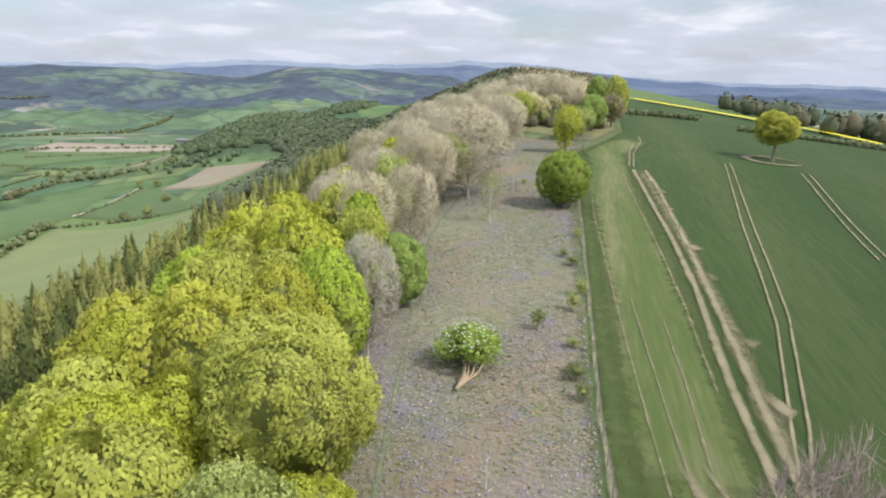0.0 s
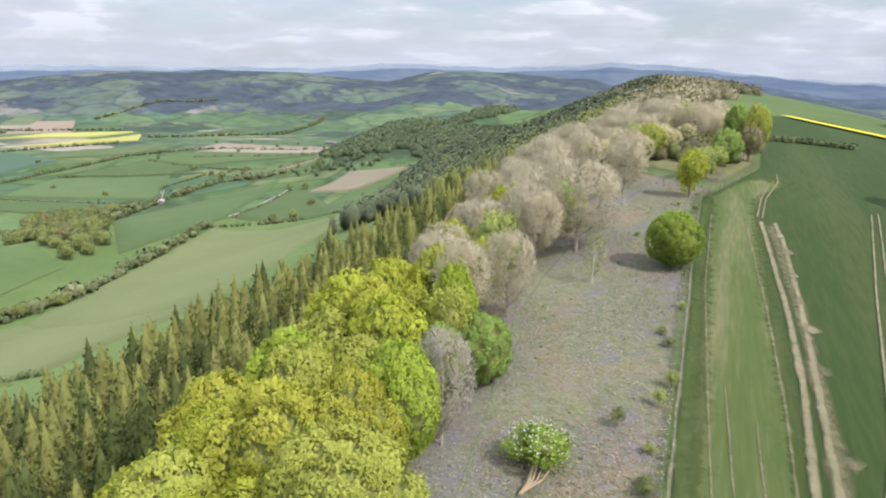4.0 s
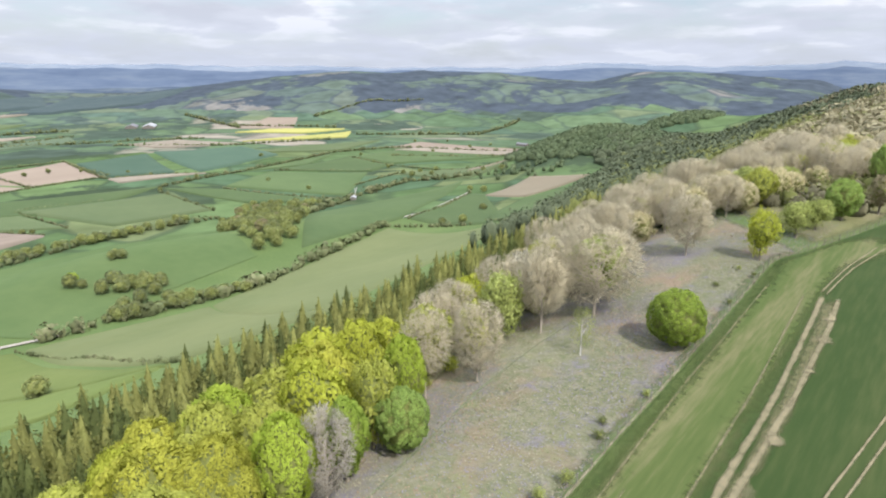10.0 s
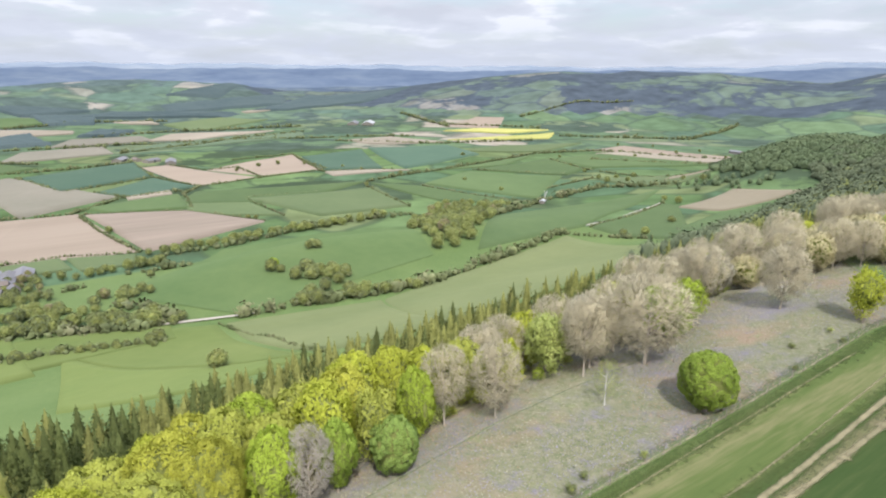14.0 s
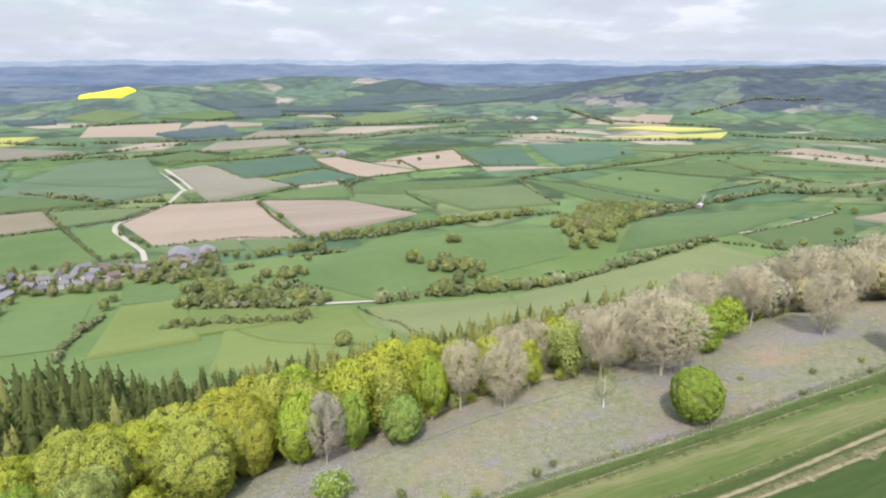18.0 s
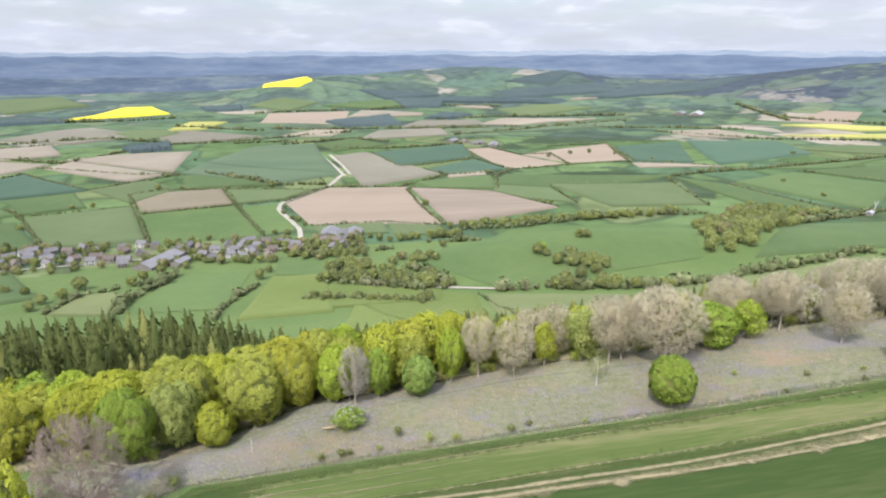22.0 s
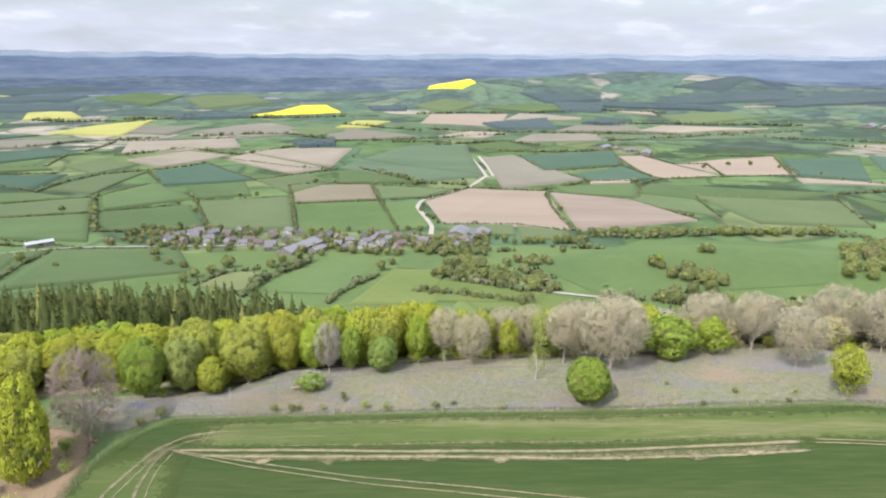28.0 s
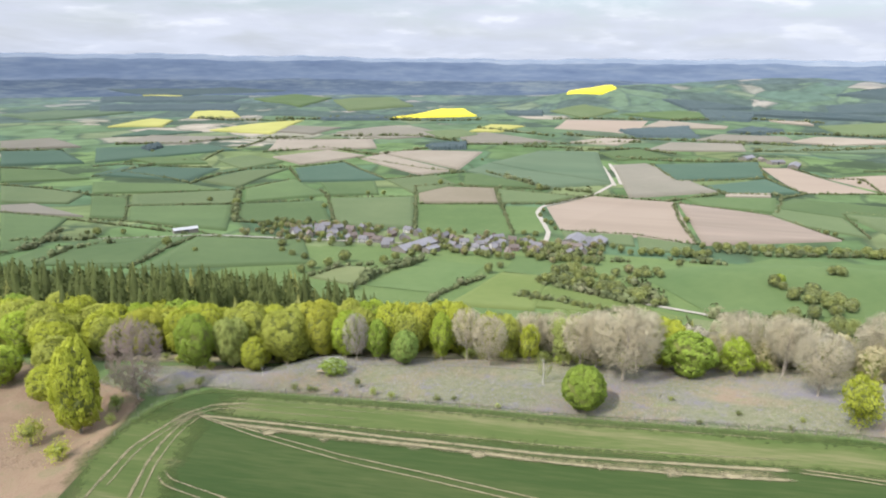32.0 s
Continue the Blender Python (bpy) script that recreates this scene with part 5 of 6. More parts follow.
HEDGES += [(10,[(-453,-179),(-379,-192),(-320,-190)]),(8,[(-354,-236),(-399,-229),(-434,-188)]),(7,[(-401,-110),(-346,-125),(-307,-126)]),(14,[(-1788,-456),(-1661,-234)]),(16,[(-2228,60),(-2323,300),(-2270,502)]),(14,[(-2181,-303),(-2232,-30)]),(6,[(-886,-259),(-905,-142)]),(6,[(-1148,-843),(-1002,-792),(-927,-907)])]
HEDGES += [(9,[(-380,-36),(-350,-1),(-351,20)]),(6,[(-337,-42),(-331,-28),(-314,4)]),(2.5,[(-329,37),(-259,41),(-147,18)]),(11,[(-330,50),(-326,86),(-317,122),(-312,169),(-341,251),(-378,359)]),(7,[(-375,356),(-349,375),(-301,382)]),(3,[(-296,398),(-237,349)]),(5,[(-384,399),(-402,478),(-454,600)]),(11,[(-611,81),(-611,131),(-636,209),(-650,282),(-644,369)])]
HEDGES += [(13,[(-621,436),(-561,431),(-614,565),(-637,703),(-535,727)]),(9,[(-900,453),(-950,641),(-1059,945),(-1009,1087)]),(5,[(-822,506),(-602,538)]),(5,[(-922,682),(-790,775)]),(6,[(-967,907),(-800,843),(-521,814)]),(6,[(-867,435),(-692,400)]),(4,[(-872,250),(-865,352)]),(4,[(-859,245),(-727,244)])]
HEDGES += [(10,[(-1496,702),(-1305,899),(-1265,1136)]),(9,[(-1016,1095),(-683,1205)]),(8,[(-902,953),(-703,1099)]),(5,[(-688,636),(-720,769)]),(6,[(-1276,502),(-1040,447),(-985,569)]),(10,[(-1660,141),(-1697,265),(-1649,596),(-1529,950)]),(14,[(-1769,1214),(-1487,1364)]),(14,[(-1328,1300),(-1052,1484),(-1146,1848)])]
HEDGES += [(10,[(-549,31),(-537,79)]),(12,[(-410,-3),(-364,17)]),(14,[(-1695,1482),(-1683,1739),(-1560,1867)]),(18,[(-2020,1226),(-1713,1195)])]
WOODS = []
WOODS += [[(-2415,808),(-2665,1130),(-2555,1626),(-2378,1300)],[(-2442,255),(-2527,362),(-2358,787),(-2277,702)],]
WOODS += [[(-2495,144),(-2494,339),(-2237,291),(-2262,169)],[(-2598,565),(-2731,1098),(-2525,1025),(-2423,550)],[(-2115,-2048),(-2425,-1613),(-2066,-1409),(-1889,-1844)],[(-1336,-468),(-1471,-408),(-1329,-372),(-1283,-433)],[(-2421,-522),(-2407,-374),(-2264,-353),(-2248,-467)],[(-2611,24),(-2621,190),(-2562,346),(-2454,123)],[(-2748,611),(-2850,919),(-3689,1464),(-2672,812)],[(-2798,-2661),(-3181,-2179),(-3314,-1846),(-2763,-2337)],[(-1872,-87),(-2083,108),(-1759,122),(-1728,-22)]]
WOODS += [[(-1933,-1034),(-2128,-887),(-1941,-777),(-1838,-950)],[(-1958,196),(-2101,275),(-2015,359),(-1910,282)],[(-1101,-1016),(-1181,-1034),(-1129,-980),(-1068,-964)],[(-2608,-2494),(-2918,-1864),(-2557,-1748),(-2265,-2183)]]
FIELD_TREES = []
FIELD_TREES += [(-656,-499,14),(-580,-451,11),(-666,-545,9),(-564,-418,8),(-581,-387,9),(-583,-378,8),(-582,-359,9),(-684,-388,10),(-726,-428,7),(-787,-371,9),(-791,-349,9),(-890,-295,10),(-894,-145,12),(-745,54,9),(-732,201,9),(-728,209,9),(-1144,332,10),(-1175,383,10),(-1185,425,10),(-1159,466,7),(-1172,196,9),(-423,137,9),(-422,143,9),(-425,5,9),(-420,22,8),(-1068,-958,9),(-1186,-302,7),(-399,-374,6),(-413,-414,10),(-429,-508,9)]
FIELD_TREES += [(-426,-517,8),(-445,-491,8),(-419,-238,12),(-393,-241,12),(-424,-204,10),(-447,-202,10),(-460,-192,10),(-380,-249,9),(-361,-249,9),(-434,-307,8),(-420,-289,8),(-409,-271,8),(-459,-321,10),(-422,-112,10),(-450,-108,9),(-490,-110,11),(-429,-57,11),(-443,-49,13),(-405,-37,12),(-386,-46,13),(-386,-28,11),(-367,-18,12),(-363,-7,10),(-357,9,11),(-348,18,9),(-561,-4,8),(-564,6,9),(-573,20,10),(-571,37,10),(-574,48,11)]
FIELD_TREES += [(-620,65,9),(-542,-206,7),(-573,-185,8),(-575,-279,8),(-572,-291,7),(-606,-181,7),(-555,-195,8),(-542,-75,8),(-570,-81,8),(-524,-65,9),(-525,-81,9),(-589,-31,7),(-586,-22,8),(-570,-13,9),(-551,-150,8),(-548,-138,8),(-520,-154,9),(-501,-161,8),(-501,-139,8),(-481,-177,7),(-489,-217,8),(-489,-268,7),(-484,-283,7),(-486,-307,7),(-483,-317,7),(-591,-272,8),(-598,-246,7),(-617,-105,8),(-620,-118,7),(-719,-116,6)]
FIELD_TREES += [(-688,-105,7),(-677,-97,8),(-754,-117,7),(-655,-89,6),(-396,96,10),(-391,101,8),(-492,38,9),(-422,12,9),(-424,6,10),(-430,19,8),(-319,3,10),(-321,-1,8),(-203,-1,10),(-871,437,9),(-703,764,11),(-689,790,11),(-675,814,11),(-664,740,11),(-644,763,10),(-544,759,10),(-497,737,15),(-348,471,10),(-318,395,11),(-334,386,9),(-386,118,11),(-377,122,11),(-365,124,12),(-369,114,11),(-354,126,10),(-375,105,11)]
FIELD_TREES += [(-345,112,10),(-341,100,10),(-333,123,9),(-969,941,9),(-782,816,9),(-891,1080,9),(-860,862,9),(-824,588,8),(-716,573,9),(-427,142,8),(-1094,788,11),(-698,1211,8),(-883,1205,9),(-769,1212,8),(-426,-11,9),(-385,-28,11),(-382,-20,11),(-370,-13,11),(-362,2,10),(-352,8,11),(-403,2,10),(-369,12,12),(-1047,1208,8),(-986,1258,8),(-868,1267,8),(-1022,512,9),(-1078,504,9),(-926,532,9),(-439,607,10),(-474,627,9)]

EDGE_ROW = [(-615, 81), (-612, 88), (-626, 99), (-621, 105), (-629, 115), (-620, 120), (-628, 130), (-620, 136), (-630, 147), (-623, 153), (-633, 164), (-626, 170), (-636, 181), (-630, 188), (-642, 200), (-636, 206), (-645, 218), (-635, 223), (-644, 234), (-635, 239), (-645, 252), (-636, 257), (-646, 270), (-639, 276), (-649, 289), (-642, 295), (-653, 309), (-646, 315), (-658, 330), (-650, 335)]
k = 0
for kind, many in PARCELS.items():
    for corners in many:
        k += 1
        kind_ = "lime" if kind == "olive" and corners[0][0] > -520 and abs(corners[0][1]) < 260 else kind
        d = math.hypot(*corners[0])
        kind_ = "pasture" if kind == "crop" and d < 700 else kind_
        # far lime and tan parcels get duller colours that stand in for haze
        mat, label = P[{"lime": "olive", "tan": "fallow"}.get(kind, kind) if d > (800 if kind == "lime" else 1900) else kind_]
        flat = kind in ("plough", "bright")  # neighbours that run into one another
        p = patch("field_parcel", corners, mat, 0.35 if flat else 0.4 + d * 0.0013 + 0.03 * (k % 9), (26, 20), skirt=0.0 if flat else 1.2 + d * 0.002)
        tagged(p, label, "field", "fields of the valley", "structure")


def lumps(name, spots, mat, seed, nu=6, nv=4, rough=0.22, clumps=14, under=0.0, leaf_size=0.17):
    """Rounded leafy masses at x, y, width, height, clad in leaf clumps: one mesh."""
    rng = np.random.default_rng(seed)
    unit = lambda v: v / (np.linalg.norm(v, axis=-1, keepdims=True) + 1e-9)
    j, soft, at, way, size = Joined(), [], [], [], []
    for x, y, w, h in spots:
        c, r = np.array((x, y, float(height(x, y)) + h * 0.42)), np.array((w / 2, w / 2, h * 0.6))
        v, f = ball(c, r * 0.74, rng, nu, nv, rough)
        j.add(v, f)
        soft.append(unit((v - c) / r))
        if under:
            v, f = ball(c - (0, 0, h * 0.12), r * (under, under, 0.8), rng, 5, 3, 0.06)
            j.add(v, f)
            soft.append(unit((v - c) / r + (0, 0, 0.6)))
        d = unit(rng.normal(size=(clumps, 3)) + np.array([0, 0, 0.5]))
        at.append(c + d * r * rng.uniform(0.8, 1.12, (clumps, 1)))
        way.append(d)
        size.append(rng.uniform(0.6, 1.3, clumps) * w * leaf_size)
    v, d, s = np.concatenate(at), np.concatenate(way), np.concatenate(size)
    return new(name, quads_mesh(name, v, unit(d + rng.normal(0, 0.5, d.shape)), s, rng, mat, (np.concatenate(j.v), j.f, np.concatenate(soft)), soft=unit(d + rng.normal(0, 0.4, d.shape))))


rng = np.random.default_rng(21)
for i, (w, line) in enumerate(HEDGES):
    d = math.hypot(*line[0])
    p = resample(line, max(w * 0.62, 3.2))
    spots = []
    for x, y in p:
        if rng.random() < 0.035:
            continue
        big = rng.random() < (0.10 if w < 8 else 0.3)
        s = rng.uniform(0.7, 1.2) * (1.55 if big else 1.0)
        spots.append((x + rng.normal(0, w * 0.12), y + rng.normal(0, w * 0.12), w * 0.74 * s, (1.2 + 0.36 * w) * s))
    h = new("hedge")
    tagged(h, "overgrown dark hedgerow with small trees" if w > 7 else "clipped dark green field hedge", "hedge", "valley hedges")
    step = max(8, -(-len(spots) // 8))
    for q in range(0, len(spots), step):
        tagged(lumps("hedge_section", spots[q:q + step], M["hedge"], 300 + i + q, 5, 3, 0.25, 20, leaf_size=0.13), kind="stuff").parent = h
for i, (x, y, s) in enumerate(FIELD_TREES):
    s *= rng.uniform(0.85, 1.15)
    mat = str(rng.choice(["copse", "copse_light", "hedge"], p=[0.5, 0.2, 0.3]))
    leafy(x, y, s, s * rng.uniform(0.75, 1.0), mat, "far", "rounded field tree in young leaf", "field_tree", "tree", "valley trees", trunk=False)
for i, (x, y) in enumerate(EDGE_ROW):
    s = rng.uniform(9.5, 13.5)
    leafy(x + rng.normal(0, 2), y + rng.normal(0, 2), s, s * 0.85, "copse_light" if i % 3 else "copse", "far", "pale spring-green tree along the top of the knoll pasture", "belt_tree", "tree", "trees along the knoll", trunk=False)
# belts of trees and bushes round the knoll: line, half width, trees
BELTS = [([(-397, -59), (-389, -37), (-374, -11), (-356, 19)], 9, 34), ([(-444, -56), (-431, -35), (-400, -13)], 9, 18), ([(-443, -1), (-446, 19)], 7, 7), ([(-565, 17), (-578, 44), (-580, 71)], 10, 16), ([(-377, 105), (-377, 119), (-367, 133)], 9, 14), ([(-329, 86), (-323, 108), (-318, 134), (-314, 167)], 7, 34), ([(-349, -71), (-340, -47), (-326, -20), (-314, 6)], 5, 26), ([(-516, -87), (-546, -69), (-581, -53)], 8, 14)]
for line, half, many in BELTS:
    p = resample(line, 2.0)
    for q in range(many):
        x, y = p[rng.integers(len(p))] + rng.normal(0, half * 0.5, 2)
        s = rng.uniform(5.5, 11.5) if half > 6 else rng.uniform(4, 7)
        mat = str(rng.choice(["copse", "copse_light", "leaf_brown", "hedge"], p=[0.42, 0.36, 0.05, 0.17]))
        leafy(x, y, s, s * rng.uniform(0.75, 1.0), mat, "far", "bushy tree in the belt below the knoll", "belt_tree", "tree", "trees round the knoll", trunk=False)
leafy(-403, 101, 9, 7.5, "leaf_lime", "far", "bright yellow-green tree on the knoll pasture", "field_tree", "tree", trunk=False)
# copse on the knoll
CX, CY = (-602, -671, -611, -560, -394, -376, -480), (341, 445, 500, 431, 270, 224, 265)


def inside(x, y, xs, ys):
    hit_, n = False, len(xs)
    for a in range(n):
        b = a - 1
        if (ys[a] > y) != (ys[b] > y) and x < (xs[b] - xs[a]) * (y - ys[a]) / (ys[b] - ys[a]) + xs[a]:
            hit_ = not hit_
    return hit_


spots, tries = [], 0
while tries < 1500 and len(spots) < 150:
    tries += 1
    x, y = rng.uniform(-671, -376), rng.uniform(224, 500)
    if inside(x, y, CX, CY) and clear_of(x, y, spots, 8.5):
        spots.append((x, y))
        s = rng.uniform(10, 14)
        mat = str(rng.choice(["copse", "copse_light", "leaf_brown"], p=[0.52, 0.42, 0.06]))
        leafy(x, y, s, s * 0.9, mat, "far", "rounded tree of the knoll copse", "copse_tree", "tree", "trees of the knoll copse", trunk=False)
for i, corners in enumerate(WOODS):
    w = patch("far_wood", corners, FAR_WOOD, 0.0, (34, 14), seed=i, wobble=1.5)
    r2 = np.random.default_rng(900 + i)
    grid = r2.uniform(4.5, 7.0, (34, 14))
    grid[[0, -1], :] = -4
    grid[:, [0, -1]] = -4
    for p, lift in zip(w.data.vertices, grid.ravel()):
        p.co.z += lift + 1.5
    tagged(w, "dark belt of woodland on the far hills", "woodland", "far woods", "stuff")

# canopy of the ridge further north, of the wooded spur and of the lower slopes
def canopy(name, label, mat, count, place, w, seed, cone=False, wide=1.5):
    rng = np.random.default_rng(seed)
    spots = []
    while len(spots) < count:
        x, y = place(rng)
        if x is None:
            continue
        s = rng.uniform(0.75, 1.25)
        spots.append((x, y, w * s * (0.9 if cone else wide), w * s * (1.5 if cone else 0.95)))
    return tagged(lumps(name, spots, mat, seed, 6, 4, 0.1, 30, under=0.0 if cone or wide == 1.0 else 1.1, leaf_size=0.095), label, "woodland", kind="stuff")


def crest_x(y):
    return -0.000115 * max(y - 60, 0) ** 2 if y < 700 else -47.1 - 0.02 * (y - 700)


def on_ridge(lo, hi, a, b):
    def pick(r):
        y = r.uniform(a, b)
        return crest_x(y) + r.uniform(lo, hi), y
    return pick


def on_slope(near, share, a, b):
    """On the steep west side, from a little below the crest down to the fields."""
    def pick(r):
        y = r.uniform(a, b)
        top = crest_x(y) - near
        foot = np.interp(y, [165, 250, 370, 490, 620, 680, 760, 900, 1000], [-150, -180, -214, -258, -312, -322, -330, -320, -330])
        return top + (foot - top) * r.uniform(*share), y
    return pick


def on_hill(hx, hy, rx, ry):
    def pick(r):
        q, d = r.uniform(0, 2 * math.pi), math.sqrt(r.random())
        return hx + rx * d * math.cos(q), hy + ry * d * math.sin(q)
    return pick


BUFF = material("budding_buff_canopy", ((0.300, 0.275, 0.165), (0.400, 0.365, 0.225)), 0.03, 0.4, per_piece=0.12, bump=0.2, bump_scale=0.5, through_light=0.15)
BROWN = material("brown_budding_canopy", ((0.150, 0.145, 0.085), (0.225, 0.210, 0.125)), 0.03, 0.4, per_piece=0.22, bump=0.2, bump_scale=0.5, through_light=0.15)
MIXED = material("mixed_spring_canopy", ((0.15, 0.175, 0.055), (0.26, 0.275, 0.09)), 0.03, 0.4, per_piece=0.2, bump=0.2, bump_scale=0.5, through_light=0.15)
# this green is lightened with grey that paints in hillside haze
DARK = material("dark_plantation_canopy", ((0.085, 0.108, 0.064), (0.140, 0.165, 0.092)), 0.03, 0.4, per_piece=0.12, bump=0.2, bump_scale=0.5)
strip_between("woodland_floor", [(-52, 138), (-56, 220), (-66, 330), (-80, 440), (-96, 560)], [(12, 150), (10, 220), (6, 330), (-4, 440), (-10, 560)], M["litter"], 0.4, 60, 10,
              "brown leaf litter under the ridge wood further on", "woodland floor")
GREEN = material("fresh_green_scrub_canopy", ((0.115, 0.158, 0.082), (0.165, 0.210, 0.108)), 0.03, 0.4, per_piece=0.2, through_light=0.15)
canopy("ridge_wood", "buff budding trees along the ridge top", BUFF, 560, on_ridge(-48, 6, 170, 470), 7.5, 401)
canopy("ridge_wood", "buff budding trees on the hill's east shoulder", BUFF, 330, on_ridge(-10, 30, 430, 660), 8.5, 416)
canopy("ridge_wood", "mixed green and buff trees along the ridge top", MIXED, 190, on_ridge(-52, 8, 180, 520), 7.0, 402)
canopy("slope_wood", "olive larches on the steep ridge side", MIXED, 380, on_slope(40, (0.0, 0.6), 165, 420), 6.5, 404, True)
canopy("slope_wood", "dark conifers on the steep ridge side", DARK, 650, on_slope(40, (0.1, 1.0), 165, 470), 7.0, 403, True)
canopy("slope_wood", "dark trees lower on the steep ridge side", DARK, 1500, on_slope(20, (0.0, 1.0), 400, 1000), 8.5, 413)
canopy("slope_wood", "fresh green trees among the dark ones on the ridge side", MIXED, 160, on_slope(20, (0.0, 1.0), 300, 900), 8.0, 417)
canopy("ridge_wood", "dark green trees on the wooded hill top", DARK, 900, on_ridge(-150, 30, 520, 980), 8.5, 405)
canopy("ridge_wood", "brownish budding trees on the wooded hill top", BROWN, 420, on_ridge(-70, 70, 560, 960), 8.5, 406)
canopy("spur_wood", "fresh green scrub and trees on the valley spur", GREEN, 900, on_hill(-430, 855, 120, 95), 8.5, 407)
canopy("spur_wood", "dark green trees beside the valley spur", DARK, 160, on_hill(-340, 830, 45, 100), 8.5, 408)
canopy("spur_wood", "green wooded hill further up the valley", GREEN, 300, on_hill(-490, 1420, 90, 90), 9, 409)
canopy("valley_trees", "bushy trees at the foot of the spur", GREEN, 40, lambda r: (-400 - 120 * r.random(), 700 + 60 * r.random() + r.normal(0, 8)), 8, 418, wide=1.0)
canopy("scrub", "buff and olive scrub beside the field", MIXED, 90, lambda r: (r.uniform(-14, 12), r.uniform(84, 185)), 4.5, 414, wide=1.0)
canopy("scrub", "buff scrub beside the field", BROWN, 80, lambda r: (r.uniform(-14, 10), r.uniform(80, 185)), 4.5, 415, wide=1.0)
canopy("east_trees", "row of trees beyond the brow of the field", DARK, 46, lambda r: (r.uniform(86, 112), r.uniform(150, 330)), 8, 411, wide=1.0)
canopy("east_trees", "budding trees beyond the brow of the field", BROWN, 26, lambda r: (r.uniform(86, 112), r.uniform(140, 330)), 8, 412, wide=1.0)

# ---- far hills at the edge of the land: ridge behind ridge, haze painted in as paler blues with distance ----
FAR_HILLS = [material("near_hazed_hills", ((0.062, 0.086, 0.128), (0.088, 0.116, 0.155), (0.150, 0.180, 0.195)), 0.004, 0.016, 1.0, spec=0.0, stretch=(1.0, 1.0, 9.0)),
             material("mid_hazed_hills", ((0.085, 0.115, 0.175), (0.115, 0.150, 0.210), (0.165, 0.200, 0.245)), 0.003, 0.013, 1.0, spec=0.0, stretch=(1.0, 1.0, 9.0)),
             material("pale_hazed_hills", ((0.165, 0.205, 0.26), (0.20, 0.24, 0.295), (0.25, 0.285, 0.325)), 0.003, 0.012, 1.0, spec=0.0, stretch=(1.0, 1.0, 9.0))]
b = np.radians(np.linspace(-180, 180, 721))
r = np.array([3620, 3680, 3740, 3800, 3860, 3920, 3980, 4040, 4110, 4180, 4250, 4320, 4400, 4480, 4560, 4700, 4790])
R_, B_ = np.meshgrid(r, b, indexing="ij")
X, Y = -R_ * np.sin(B_), R_ * np.cos(B_)
D_ = np.degrees(B_)
# low ridges that cross before the skyline
roll = 11 * np.exp(-((R_ - 3980 - 60 * np.sin(D_ * 0.21)) / 80) ** 2) * (0.6 + 0.5 * np.sin(D_ * 0.33 + 1) + 0.25 * np.sin(D_ * 0.9))
roll += 9 * np.exp(-((R_ - 4300 - 50 * np.sin(D_ * 0.17 + 2)) / 70) ** 2) * (0.6 + 0.5 * np.sin(D_ * 0.27 + 3) + 0.25 * np.sin(D_ * 1.1))
Z = height(X, Y) + np.where(R_ < 3650, -6.0, 5.0) + roll
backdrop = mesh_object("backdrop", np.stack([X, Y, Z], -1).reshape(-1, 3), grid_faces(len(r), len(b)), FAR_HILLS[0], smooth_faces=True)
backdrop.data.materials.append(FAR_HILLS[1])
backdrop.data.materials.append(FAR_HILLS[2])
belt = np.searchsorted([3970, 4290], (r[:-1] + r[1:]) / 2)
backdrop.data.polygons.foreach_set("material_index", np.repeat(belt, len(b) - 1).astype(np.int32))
tagged(backdrop, "distant hills along the horizon, haze painted in as blue-grey", "far hills", kind="structure")
# ---- lanes, village and farm ----
for line, w in (([(-547, -87), (-640, -94), (-746, -124), (-783, -124), (-899, -66), (-996, -46)], 5.5), ([(-986, -43), (-1105, -61), (-1220, -80)], 6.5), ([(-1000, -33), (-1121, -48), (-1245, -67)], 6.5),
                ([(-407, -500), (-433, -464), (-469, -432), (-484, -406), (-500, -331), (-520, -240), (-545, -150), (-550, -88)], 4.5), ([(-352, 10), (-341, 35), (-331, 60)], 4.0), ([(-389, 381), (-396, 445), (-461, 604)], 3.5)):
    t = ribbon("lane", line, w, ROAD, 0.75, 6.0, 0.1, 5)
    tagged(t, "pale narrow country lane between hedges", "lane", "valley lanes", "structure")

WALLS = {"stone": material("grey_brown_stone_wall", ((0.19, 0.175, 0.15), (0.265, 0.245, 0.21)), 0.3, 2.0, bump=0.3),
         "white": material("white_rendered_wall", ((0.42, 0.415, 0.39), (0.52, 0.515, 0.485)), 0.2, 2.0),
         "brick": material("red_brick_wall", ((0.23, 0.165, 0.135), (0.29, 0.215, 0.18)), 0.3, 2.0)}
ROOFS = {"slate": material("blue_grey_slate_roof", ((0.15, 0.145, 0.15), (0.21, 0.205, 0.21)), 0.3, 2.0, rough=0.85),
         "tile": material("brown_tiled_roof", ((0.17, 0.14, 0.125), (0.225, 0.19, 0.165)), 0.3, 2.0),
         "sheet": material("grey_sheet_roof", ((0.19, 0.185, 0.195), (0.25, 0.245, 0.255)), 0.1, 1.0, rough=0.8),
         "pale": material("pale_sheet_roof", ((0.36, 0.365, 0.37), (0.45, 0.455, 0.46)), 0.1, 1.0, rough=0.8)}
GLASS = material("dark_window_glass", ((0.03, 0.035, 0.04), (0.05, 0.055, 0.06)), 1.0, 3.0, rough=0.15, spec=0.5)
DOORS = material("dark_barn_doorway", ((0.04, 0.04, 0.045), (0.07, 0.07, 0.075)), 1.0, 3.0)


